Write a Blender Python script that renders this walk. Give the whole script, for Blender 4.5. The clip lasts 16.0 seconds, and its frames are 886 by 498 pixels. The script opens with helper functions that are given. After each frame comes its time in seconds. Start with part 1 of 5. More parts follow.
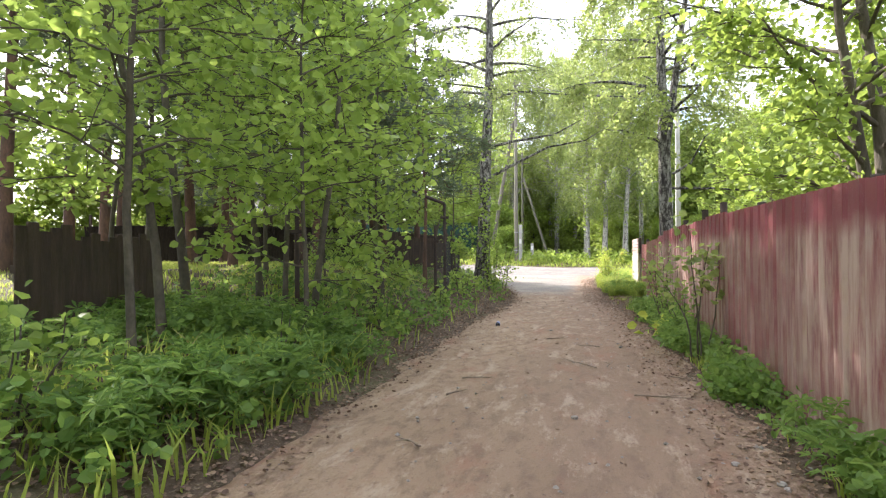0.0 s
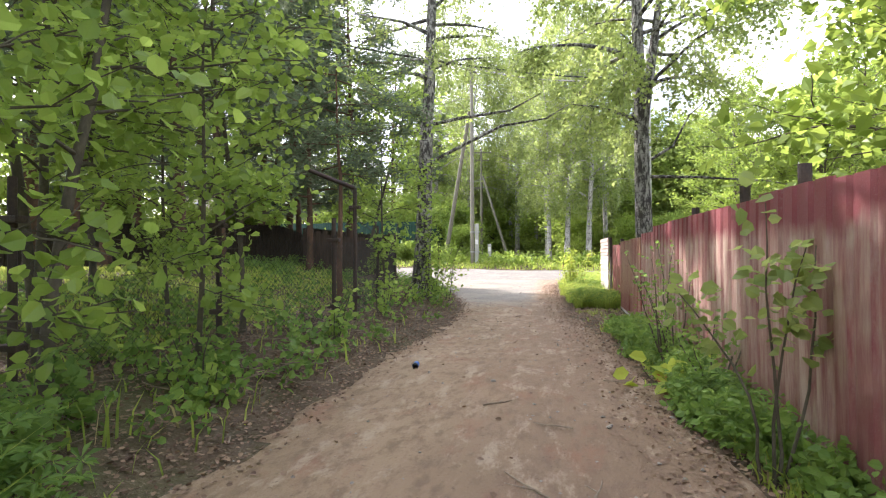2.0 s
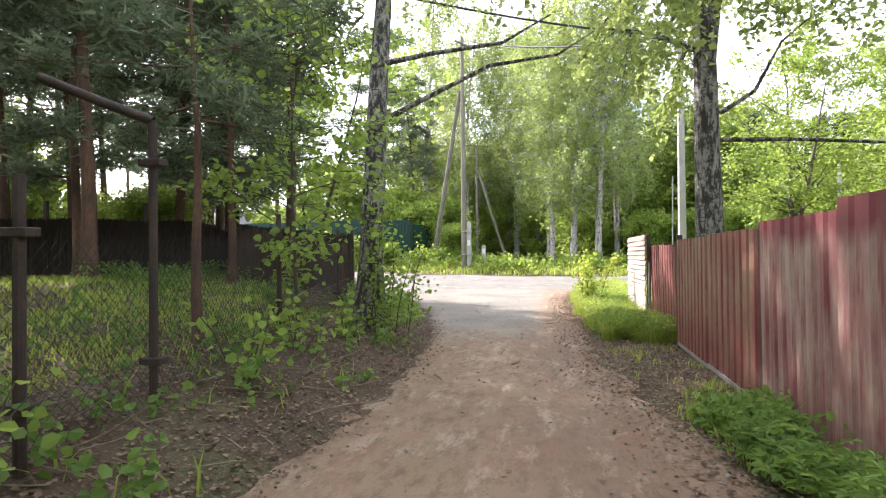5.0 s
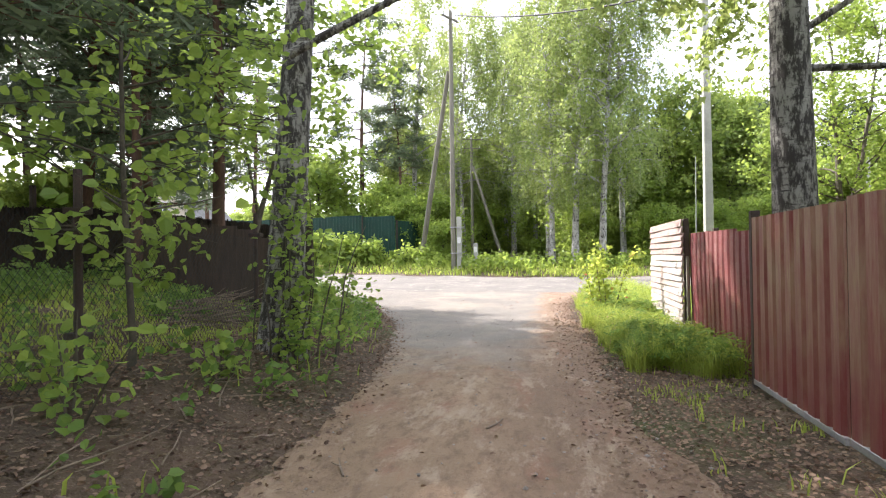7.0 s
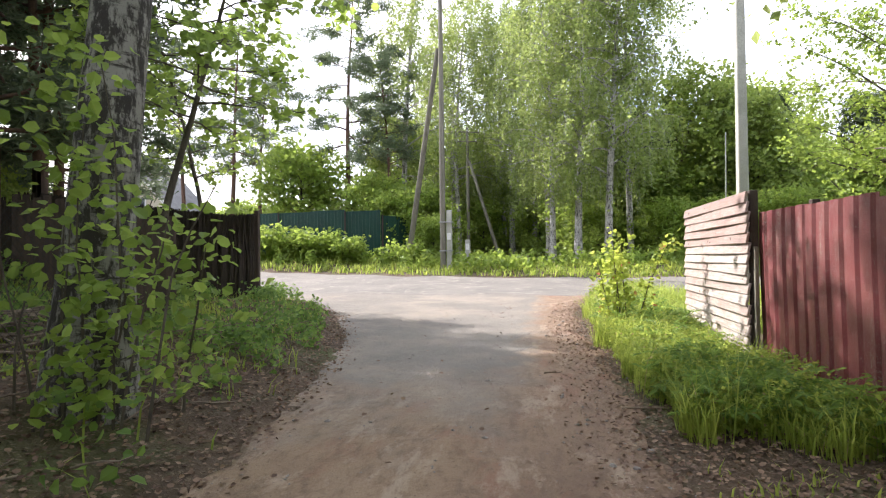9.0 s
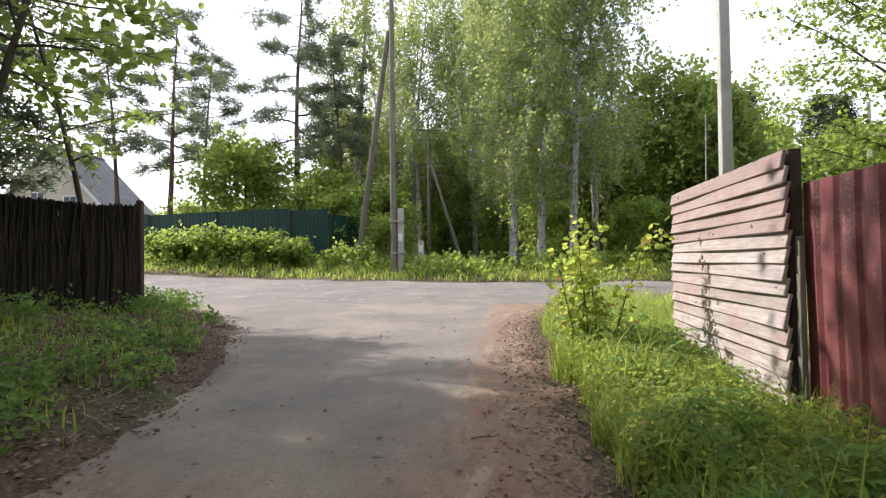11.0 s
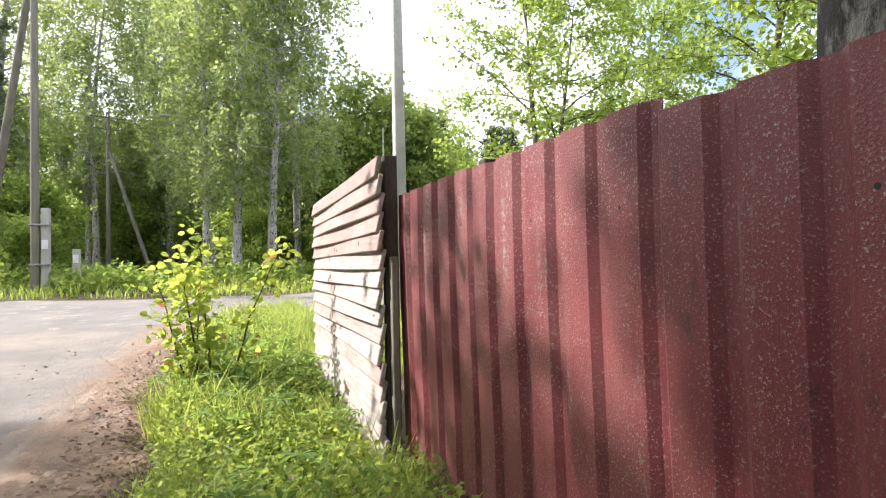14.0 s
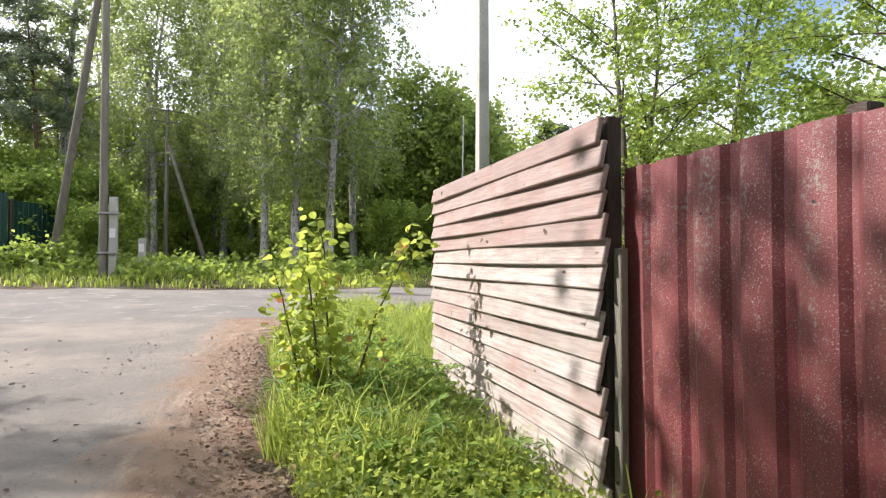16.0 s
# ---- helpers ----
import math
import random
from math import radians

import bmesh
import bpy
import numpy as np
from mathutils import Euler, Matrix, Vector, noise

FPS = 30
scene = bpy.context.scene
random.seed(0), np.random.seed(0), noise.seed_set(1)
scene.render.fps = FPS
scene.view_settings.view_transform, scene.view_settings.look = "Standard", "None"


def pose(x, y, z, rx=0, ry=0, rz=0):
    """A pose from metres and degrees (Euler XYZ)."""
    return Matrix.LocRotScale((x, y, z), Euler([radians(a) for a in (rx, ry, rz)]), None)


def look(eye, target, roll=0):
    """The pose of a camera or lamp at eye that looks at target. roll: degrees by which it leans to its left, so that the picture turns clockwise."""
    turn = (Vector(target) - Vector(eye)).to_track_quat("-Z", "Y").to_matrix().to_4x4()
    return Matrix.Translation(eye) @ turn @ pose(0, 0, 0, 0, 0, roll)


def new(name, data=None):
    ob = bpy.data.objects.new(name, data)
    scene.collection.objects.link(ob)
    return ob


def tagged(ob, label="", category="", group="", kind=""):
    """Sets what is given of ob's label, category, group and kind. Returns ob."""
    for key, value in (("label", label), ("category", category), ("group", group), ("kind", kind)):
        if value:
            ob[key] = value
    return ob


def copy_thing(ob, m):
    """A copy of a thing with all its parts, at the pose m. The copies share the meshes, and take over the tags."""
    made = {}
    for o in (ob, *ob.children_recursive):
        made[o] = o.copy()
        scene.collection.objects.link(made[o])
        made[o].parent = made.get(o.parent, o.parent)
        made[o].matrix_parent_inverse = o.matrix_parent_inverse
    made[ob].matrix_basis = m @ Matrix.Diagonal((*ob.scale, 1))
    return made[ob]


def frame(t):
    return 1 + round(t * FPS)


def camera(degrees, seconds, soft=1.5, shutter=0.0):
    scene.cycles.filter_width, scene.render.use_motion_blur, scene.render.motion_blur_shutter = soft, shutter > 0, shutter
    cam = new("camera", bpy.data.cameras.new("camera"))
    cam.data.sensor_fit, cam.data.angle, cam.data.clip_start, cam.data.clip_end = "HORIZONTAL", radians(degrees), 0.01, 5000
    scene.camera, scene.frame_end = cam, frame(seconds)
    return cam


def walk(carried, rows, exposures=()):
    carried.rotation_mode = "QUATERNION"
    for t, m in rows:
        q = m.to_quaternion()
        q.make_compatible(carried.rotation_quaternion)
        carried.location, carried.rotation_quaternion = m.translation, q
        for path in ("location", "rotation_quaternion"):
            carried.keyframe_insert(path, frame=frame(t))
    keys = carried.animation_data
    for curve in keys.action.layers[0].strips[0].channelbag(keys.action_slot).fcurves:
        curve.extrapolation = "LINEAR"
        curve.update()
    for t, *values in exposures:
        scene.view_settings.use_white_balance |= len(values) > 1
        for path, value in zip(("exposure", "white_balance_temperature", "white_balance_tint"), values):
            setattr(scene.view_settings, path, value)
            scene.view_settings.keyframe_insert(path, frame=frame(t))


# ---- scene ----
cam = camera(77.1, 16.0, 1.2)
METRES, EYE, TILT, LEAN, TURN = 18.6, 1.3, 0.0, 0.0, 14.9
EXPOSURES = [(t, e, 6200, 18) for t, e in ((0.0, 1.6), (4.0, 1.55), (7.0, 1.42), (8.5, 1.2), (11.0, 0.55), (12.0, 0.5), (13.0, 0.75), (14.5, 1.28), (16.0, 0.82))]
ROWS = [
    (0.0, 0.0, 0.0, 0.0, 0.0, 0.25, 0.32),
    (0.5, 0.0137, 0.0438, 0.0008, -0.87, 0.27, 0.35),
    (1.0, 0.0265, 0.0858, -0.0004, -2.81, 0.29, 0.42),
    (1.5, 0.038, 0.1315, -0.0006, -3.28, 0.3, 0.4),
    (2.0, 0.0445, 0.1748, 0.0012, -3.81, 0.33, 0.35),
    (2.5, 0.0535, 0.2192, 0.0036, -3.73, 0.35, 0.37),
    (3.0, 0.0642, 0.2621, 0.0026, -3.93, 0.38, 0.45),
    (3.5, 0.0777, 0.3077, 0.0026, -3.82, 0.38, 0.45),
    (4.0, 0.083, 0.3444, 0.0063, -3.75, 0.49, 0.41),
    (6.5, 0.1292, 0.5508, -0.0032, -4.0, 0.57, 0.85),
    (7.0, 0.1383, 0.5847, -0.0038, -3.93, 0.68, 0.8),
    (7.5, 0.145, 0.6211, -0.0044, -3.6, 0.67, 0.71),
    (8.0, 0.1542, 0.6535, -0.0056, -3.53, 0.71, 0.75),
    (8.5, 0.1641, 0.6883, -0.0078, -3.63, 0.71, 0.71),
    (11.0, 0.2155, 0.8305, -0.013, -7.27, 1.09, 0.78),
    (11.5, 0.2228, 0.846, -0.0123, -9.52, 1.57, 0.56),
    (12.0, 0.2273, 0.8553, -0.0129, -15.03, 1.62, 0.66),
    (12.5, 0.2366, 0.8564, -0.0141, -21.96, 1.97, 1.04),
    (13.0, 0.2527, 0.8529, -0.0117, -29.11, 1.81, 1.76),
    (13.5, 0.2665, 0.8581, -0.0107, -33.84, 1.35, 1.58),
    (14.0, 0.2734, 0.8594, -0.0089, -35.59, 1.37, 1.26),
    (14.5, 0.2784, 0.8592, -0.0088, -36.01, 1.49, 1.26),
    (15.0, 0.2775, 0.868, -0.0101, -37.06, 1.28, 0.88),
    (15.5, 0.2655, 0.89, -0.011, -37.6, 1.38, 0.3),
    (16.0, 0.2584, 0.9128, -0.0096, -31.57, 1.15, -0.07),
]
walk(cam, [(t, pose(0, 0, EYE, TILT, LEAN, TURN) @ pose(METRES * x, METRES * y, METRES * z, 90 + pitch, roll, yaw)) for t, x, y, z, yaw, pitch, roll in ROWS], EXPOSURES)

# ---- world, sun ----
SUN_DIR = Vector((-0.70, 0.40, 0.64)).normalized()
world = bpy.data.worlds.new("sky")
scene.world = world
world.use_nodes = True
wn = world.node_tree.nodes
sky = wn.new("ShaderNodeTexSky")
sky.sky_type = "NISHITA"
sky.sun_disc = False
sky.sun_elevation = math.asin(SUN_DIR.z)
sky.sun_rotation = math.atan2(SUN_DIR.x, SUN_DIR.y)
sky.air_density, sky.dust_density, sky.ozone_density = 1.0, 3.0, 1.0
# thin bright cloud veil over the blue
coord = wn.new("ShaderNodeTexCoord")
cloud = wn.new("ShaderNodeTexNoise")
cloud.inputs["Scale"].default_value, cloud.inputs["Detail"].default_value = 2.2, 6
ramp = wn.new("ShaderNodeValToRGB")
ramp.color_ramp.elements[0].position, ramp.color_ramp.elements[1].position = 0.36, 0.62
mixc = wn.new("ShaderNodeMix")
mixc.data_type = "RGBA"
mixc.inputs[7].default_value = (9.6, 9.9, 10.3, 1)
wl = world.node_tree.links
wl.new(coord.outputs["Generated"], cloud.inputs["Vector"])
wl.new(cloud.outputs["Fac"], ramp.inputs["Fac"])
wl.new(ramp.outputs["Color"], mixc.inputs[0])
wl.new(sky.outputs[0], mixc.inputs[6])
wl.new(mixc.outputs[2], wn["Background"].inputs["Color"])
wn["Background"].inputs["Strength"].default_value = 0.15

sun = new("sun", bpy.data.lights.new("sun", "SUN"))
sun.data.energy, sun.data.angle, sun.data.color = 4.6, radians(0.7), (1.0, 0.94, 0.84)
sun.matrix_world = look(SUN_DIR * 60, (0, 0, 0))


# ---- materials ----
def nodes_of(name):
    m = bpy.data.materials.new(name)
    m.use_nodes = True
    nt = m.node_tree
    return m, nt, nt.nodes["Principled BSDF"]


def noise_node(nt, vec, scale, detail=5, rough=0.6, stretch=None):
    if stretch:
        mp = nt.nodes.new("ShaderNodeMapping")
        mp.inputs["Scale"].default_value = stretch
        nt.links.new(vec, mp.inputs["Vector"])
        vec = mp.outputs[0]
    n = nt.nodes.new("ShaderNodeTexNoise")
    n.inputs["Scale"].default_value, n.inputs["Detail"].default_value, n.inputs["Roughness"].default_value = scale, detail, rough
    nt.links.new(vec, n.inputs["Vector"])
    return n.outputs["Fac"]


def ramp_node(nt, fac, lo, hi, c0=(0, 0, 0), c1=(1, 1, 1)):
    r = nt.nodes.new("ShaderNodeValToRGB")
    r.color_ramp.elements[0].position, r.color_ramp.elements[1].position = lo, hi
    r.color_ramp.elements[0].color, r.color_ramp.elements[1].color = (*c0, 1), (*c1, 1)
    nt.links.new(fac, r.inputs["Fac"])
    return r.outputs["Color"]


def blend(nt, fac, a, b):
    m = nt.nodes.new("ShaderNodeMix")
    m.data_type = "RGBA"
    for k, v in ((0, fac), (6, a), (7, b)):
        if isinstance(v, tuple):
            m.inputs[k].default_value = (*v, 1)
        elif isinstance(v, float):
            m.inputs[k].default_value = v
        else:
            nt.links.new(v, m.inputs[k])
    return m.outputs[2]


def math_node(nt, op, a, b):
    m = nt.nodes.new("ShaderNodeMath")
    m.operation = op
    for k, v in enumerate((a, b)):
        if isinstance(v, (int, float)):
            m.inputs[k].default_value = v
        else:
            nt.links.new(v, m.inputs[k])
    return m.outputs[0]


def bump(nt, bsdf, height, strength, dist=0.02):
    b = nt.nodes.new("ShaderNodeBump")
    b.inputs["Strength"].default_value, b.inputs["Distance"].default_value = strength, dist
    nt.links.new(height, b.inputs["Height"])
    nt.links.new(b.outputs[0], bsdf.inputs["Normal"])


def geo(nt):
    return nt.nodes.new("ShaderNodeNewGeometry")


def surface(name, c0, c1, scale=3.0, rough=0.85, fine=60.0, strength=0.3, stretch=None, metal=0.0, wear=None):
    """Two-colour mottled surface with fine grain and relief, at world size."""
    m, nt, b = nodes_of(name)
    pos = geo(nt).outputs["Position"]
    col = ramp_node(nt, noise_node(nt, pos, scale, stretch=stretch), 0.32, 0.68, c0, c1)
    grain = noise_node(nt, pos, fine, 4, 0.7, stretch)
    col = blend(nt, ramp_node(nt, grain, 0.3, 0.62, (0.55,) * 3, (0, 0, 0)), col, tuple(v * 0.55 for v in c0))
    if wear:
        col = blend(nt, ramp_node(nt, noise_node(nt, pos, scale * 2.7, 6, 0.75), 0.55, 0.66), col, wear)
    nt.links.new(col, b.inputs["Base Color"])
    b.inputs["Roughness"].default_value, b.inputs["Metallic"].default_value = rough, metal
    bump(nt, b, grain, strength)
    return m


def leaf_material(name, dark, light, trans=0.45, rough=0.5, dry=None):
    """Thin leaf: gloss and diffuse in front, light shining through from behind; each leaf has its own tone."""
    m, nt, b = nodes_of(name)
    g = geo(nt)
    oi = nt.nodes.new("ShaderNodeObjectInfo")
    col = ramp_node(nt, g.outputs["Random Per Island"], 0.0, 1.0, dark, light)
    big = noise_node(nt, g.outputs["Position"], 0.7, 2)
    col = blend(nt, ramp_node(nt, big, 0.35, 0.7, (0, 0, 0), (0.4,) * 3), col, tuple(v * 0.8 for v in dark))
    col = blend(nt, math_node(nt, "MULTIPLY", oi.outputs["Random"], 0.3), col, light)
    if dry:
        col = blend(nt, ramp_node(nt, g.outputs["Random Per Island"], 0.975, 0.985), col, dry)
    t = nt.nodes.new("ShaderNodeBsdfTranslucent")
    hsv = nt.nodes.new("ShaderNodeHueSaturation")
    hsv.inputs["Hue"].default_value, hsv.inputs["Saturation"].default_value, hsv.inputs["Value"].default_value = 0.478, 0.95, 1.85
    nt.links.new(col, hsv.inputs["Color"])
    nt.links.new(hsv.outputs[0], t.inputs["Color"])
    nt.links.new(col, b.inputs["Base Color"])
    b.inputs["Roughness"].default_value = rough
    mix = nt.nodes.new("ShaderNodeMixShader")
    mix.inputs[0].default_value = trans
    nt.links.new(b.outputs[0], mix.inputs[1])
    nt.links.new(t.outputs[0], mix.inputs[2])
    nt.links.new(mix.outputs[0], nt.nodes["Material Output"].inputs["Surface"])
    return m


def lane_material():
    """Packed sandy dirt that passes into worn grey asphalt with sand blown over it."""
    m, nt, b = nodes_of("lane_dirt_and_asphalt")
    pos = geo(nt).outputs["Position"]
    sep = nt.nodes.new("ShaderNodeSeparateXYZ")
    nt.links.new(pos, sep.inputs[0])
    big = noise_node(nt, pos, 0.7, 5, 0.6, (1.5, 0.5, 1))
    dirt = ramp_node(nt, big, 0.3, 0.7, (0.225, 0.152, 0.092), (0.33, 0.232, 0.150))
    mid = noise_node(nt, pos, 6.0, 8, 0.72, (1.6, 0.7, 1))
    dirt = blend(nt, ramp_node(nt, mid, 0.47, 0.62, (0, 0, 0), (0.75,) * 3), dirt, (0.150, 0.092, 0.056))
    # brown strip along the right wheel track
    strip = nt.nodes.new("ShaderNodeMapRange")
    strip.inputs["From Min"].default_value, strip.inputs["From Max"].default_value = -0.5, 0.5
    nt.links.new(math_node(nt, "ADD", sep.outputs["X"], math_node(nt, "MULTIPLY", noise_node(nt, pos, 1.4, 6, 0.7, (1, 0.4, 1)), 1.2)), strip.inputs["Value"])
    dirt = blend(nt, math_node(nt, "MULTIPLY", strip.outputs[0], 0.55), dirt, (0.185, 0.118, 0.080))
    red = noise_node(nt, pos, 1.6, 6, 0.7, (1.4, 0.7, 1))
    dirt = blend(nt, ramp_node(nt, red, 0.54, 0.66, (0, 0, 0), (0.6,) * 3), dirt, (0.25, 0.12, 0.075))
    pale = noise_node(nt, pos, 2.4, 7, 0.75, (1.7, 0.6, 1))
    dirt = blend(nt, ramp_node(nt, pale, 0.53, 0.64, (0, 0, 0), (0.75,) * 3), dirt, (0.40, 0.31, 0.225))
    grit = noise_node(nt, pos, 90, 4, 0.8)
    dirt = blend(nt, ramp_node(nt, grit, 0.55, 0.75, (0, 0, 0), (0.55,) * 3), dirt, (0.33, 0.27, 0.21))
    crumb = noise_node(nt, pos, 38, 3, 0.7)
    dirt = blend(nt, ramp_node(nt, crumb, 0.62, 0.70, (0, 0, 0), (0.7,) * 3), dirt, (0.085, 0.055, 0.038))
    asph = ramp_node(nt, noise_node(nt, pos, 1.1, 6, 0.65), 0.3, 0.7, (0.165, 0.148, 0.126), (0.215, 0.192, 0.162))
    asph = blend(nt, ramp_node(nt, noise_node(nt, pos, 0.5, 7, 0.7), 0.47, 0.66, (0, 0, 0), (0.8,) * 3), asph, (0.31, 0.26, 0.205))
    asph = blend(nt, ramp_node(nt, grit, 0.52, 0.7, (0, 0, 0), (0.5,) * 3), asph, (0.25, 0.235, 0.22))
    asph = blend(nt, ramp_node(nt, crumb, 0.58, 0.68, (0, 0, 0), (0.6,) * 3), asph, (0.06, 0.053, 0.047))
    wob = math_node(nt, "MULTIPLY", noise_node(nt, pos, 0.9, 7, 0.75), 5.5)
    along = math_node(nt, "ADD", sep.outputs["Y"], wob)
    step = nt.nodes.new("ShaderNodeMapRange")
    step.inputs["From Min"].default_value, step.inputs["From Max"].default_value = 19.7, 22.4
    nt.links.new(along, step.inputs["Value"])
    # sandy shoulder on the far right of the apron
    side = nt.nodes.new("ShaderNodeMapRange")
    side.inputs["From Min"].default_value, side.inputs["From Max"].default_value = 0.05, -0.35
    edge = math_node(nt, "ADD", sep.outputs["X"], math_node(nt, "MULTIPLY", noise_node(nt, pos, 2.0, 5), 0.9))
    nt.links.new(edge, side.inputs["Value"])
    fac = math_node(nt, "MULTIPLY", step.outputs[0], side.outputs[0])
    nt.links.new(blend(nt, fac, dirt, asph), b.inputs["Base Color"])
    b.inputs["Roughness"].default_value = 0.9
    hsum = math_node(nt, "ADD", math_node(nt, "MULTIPLY", mid, 1.3), math_node(nt, "ADD", math_node(nt, "MULTIPLY", grit, 0.35), math_node(nt, "MULTIPLY", crumb, 0.4)))
    bump(nt, b, hsum, 0.75, 0.035)
    return m


def birch_bark(name, furrow, white=(0.50, 0.48, 0.44)):
    """White bark with black cross marks; furrow 0..1 is how much of it is dark and cracked."""
    m, nt, b = nodes_of(name)
    pos = geo(nt).outputs["Position"]
    band = noise_node(nt, pos, 5, 6, 0.7, (1, 1, 5))
    col = ramp_node(nt, noise_node(nt, pos, 2, 4), 0.3, 0.7, tuple(v * 0.6 for v in white), white)
    col = blend(nt, ramp_node(nt, band, 0.60 - 0.06 * furrow, 0.68 - 0.04 * furrow), col, (0.028, 0.024, 0.02))
    crack = noise_node(nt, pos, 9, 6, 0.75, (1.4, 1.4, 0.5))
    col = blend(nt, ramp_node(nt, crack, 0.62 - 0.2 * furrow, 0.68 - 0.16 * furrow), col, (0.035, 0.03, 0.025))
    nt.links.new(col, b.inputs["Base Color"])
    b.inputs["Roughness"].default_value = 0.85
    bump(nt, b, crack, 0.8, 0.04)
    return m


def sheet_paint(name, base, dust, amount, specks, top=0.0):
    """Painted profiled steel, with dusty streaks down the ribs and lichen specks."""
    m, nt, b = nodes_of(name)
    pos = geo(nt).outputs["Position"]
    col = ramp_node(nt, noise_node(nt, pos, 1.2, 4), 0.3, 0.7, tuple(v * 0.8 for v in base), base)
    streak = noise_node(nt, pos, 5.0, 6, 0.7, (1, 2.2, 0.25))
    blotch = noise_node(nt, pos, 1.0, 4, 0.6)
    fac = math_node(nt, "MULTIPLY", ramp_node(nt, streak, 0.35, 0.62), math_node(nt, "MULTIPLY", ramp_node(nt, blotch, 0.3, 0.6), amount))
    if top:
        sep = nt.nodes.new("ShaderNodeSeparateXYZ")
        nt.links.new(pos, sep.inputs[0])
        mr = nt.nodes.new("ShaderNodeMapRange")
        mr.inputs["From Min"].default_value, mr.inputs["From Max"].default_value = top, top - 0.12
        nt.links.new(math_node(nt, "ADD", sep.outputs["Z"], math_node(nt, "MULTIPLY", noise_node(nt, pos, 3.0, 5, 0.7, (1, 1, 0.2)), 0.35)), mr.inputs["Value"])
        fac = math_node(nt, "MULTIPLY", fac, mr.outputs[0])
    col = blend(nt, fac, col, dust)
    v = noise_node(nt, pos, 170, 3, 0.7)
    where = ramp_node(nt, noise_node(nt, pos, 2.2, 5, 0.75), 0.36, 0.58)
    spk = math_node(nt, "MULTIPLY", ramp_node(nt, v, 0.585, 0.63), math_node(nt, "MULTIPLY", where, specks))
    col = blend(nt, spk, col, (0.36, 0.33, 0.29))
    # crusts of lichen that run down the furrows
    crust = math_node(nt, "MULTIPLY", ramp_node(nt, noise_node(nt, pos, 60, 4, 0.8), 0.50, 0.58), ramp_node(nt, noise_node(nt, pos, 3.0, 5, 0.7, (1, 2.6, 0.35)), 0.56, 0.66))
    col = blend(nt, math_node(nt, "MULTIPLY", crust, specks * 0.9), col, (0.29, 0.28, 0.24))
    dk = noise_node(nt, pos, 22, 6, 0.8, (1, 1, 0.35))
    col = blend(nt, math_node(nt, "MULTIPLY", ramp_node(nt, dk, 0.58, 0.68), specks * 0.7), col, (0.04, 0.03, 0.03))
    nt.links.new(col, b.inputs["Base Color"])
    b.inputs["Roughness"].default_value = 0.48
    b.inputs["Specular IOR Level"].default_value = 0.4
    bump(nt, b, v, 0.15 + 0.25 * specks, 0.006)
    return m


def plank_material(name, tone0, tone1):
    """Bare weathered boards, pale grey with a reddish cast, each with its own tone and grain along y."""
    m, nt, b = nodes_of(name)
    pos = geo(nt).outputs["Position"]
    oi = nt.nodes.new("ShaderNodeObjectInfo")
    col = ramp_node(nt, oi.outputs["Random"], 0, 1, tone0, tone1)
    grain = noise_node(nt, pos, 7, 7, 0.75, (6, 0.5, 9))
    col = blend(nt, ramp_node(nt, grain, 0.40, 0.66, (0, 0, 0), (0.75,) * 3), col, (0.20, 0.15, 0.125))
    col = blend(nt, ramp_node(nt, noise_node(nt, pos, 2.3, 5, 0.7), 0.5, 0.7, (0, 0, 0), (0.5,) * 3), col, (0.30, 0.14, 0.11))
    knot = noise_node(nt, pos, 9, 2, 0.5, (1, 0.8, 1.6))
    col = blend(nt, ramp_node(nt, knot, 0.72, 0.76), col, (0.07, 0.045, 0.035))
    nt.links.new(col, b.inputs["Base Color"])
    b.inputs["Roughness"].default_value = 0.8
    bump(nt, b, grain, 0.5, 0.01)
    return m


def ground_material():
    """Forest soil with dead leaves and moss, greener away from the lane."""
    m, nt, b = nodes_of("verge_soil")
    pos = geo(nt).outputs["Position"]
    col = ramp_node(nt, noise_node(nt, pos, 1.2, 6, 0.7), 0.3, 0.7, (0.05, 0.034, 0.021), (0.125, 0.083, 0.05))
    col = blend(nt, ramp_node(nt, noise_node(nt, pos, 0.5, 6, 0.7), 0.50, 0.68), col, (0.075, 0.09, 0.028))
    chips = noise_node(nt, pos, 34, 3, 0.7)
    col = blend(nt, ramp_node(nt, chips, 0.56, 0.64, (0, 0, 0), (0.7,) * 3), col, (0.21, 0.16, 0.105))
    nt.links.new(col, b.inputs["Base Color"])
    b.inputs["Roughness"].default_value = 0.95
    bump(nt, b, chips, 0.9, 0.04)
    return m


M_LANE = lane_material()
M_GROUND = ground_material()
M_ROAD = surface("worn_asphalt", (0.145, 0.133, 0.119), (0.225, 0.203, 0.175), 0.8, 0.9, 80, 0.4, wear=(0.27, 0.245, 0.21))
M_SHEET = sheet_paint("faded_red_sheet", (0.215, 0.055, 0.064), (0.40, 0.30, 0.245), 1.2, 0.25, 1.68)
M_SHEET_NEAR = sheet_paint("speckled_dark_red_sheet", (0.205, 0.040, 0.046), (0.28, 0.125, 0.105), 0.5, 0.95)
M_GATE = sheet_paint("dusty_red_gate_sheet", (0.21, 0.045, 0.045), (0.28, 0.175, 0.115), 1.25, 0.15)
M_GREEN_SHEET = sheet_paint("dark_green_sheet", (0.004, 0.040, 0.026), (0.012, 0.055, 0.038), 0.3, 0.0)
M_PLANK = plank_material("weathered_board", (0.38, 0.33, 0.29), (0.52, 0.475, 0.43))
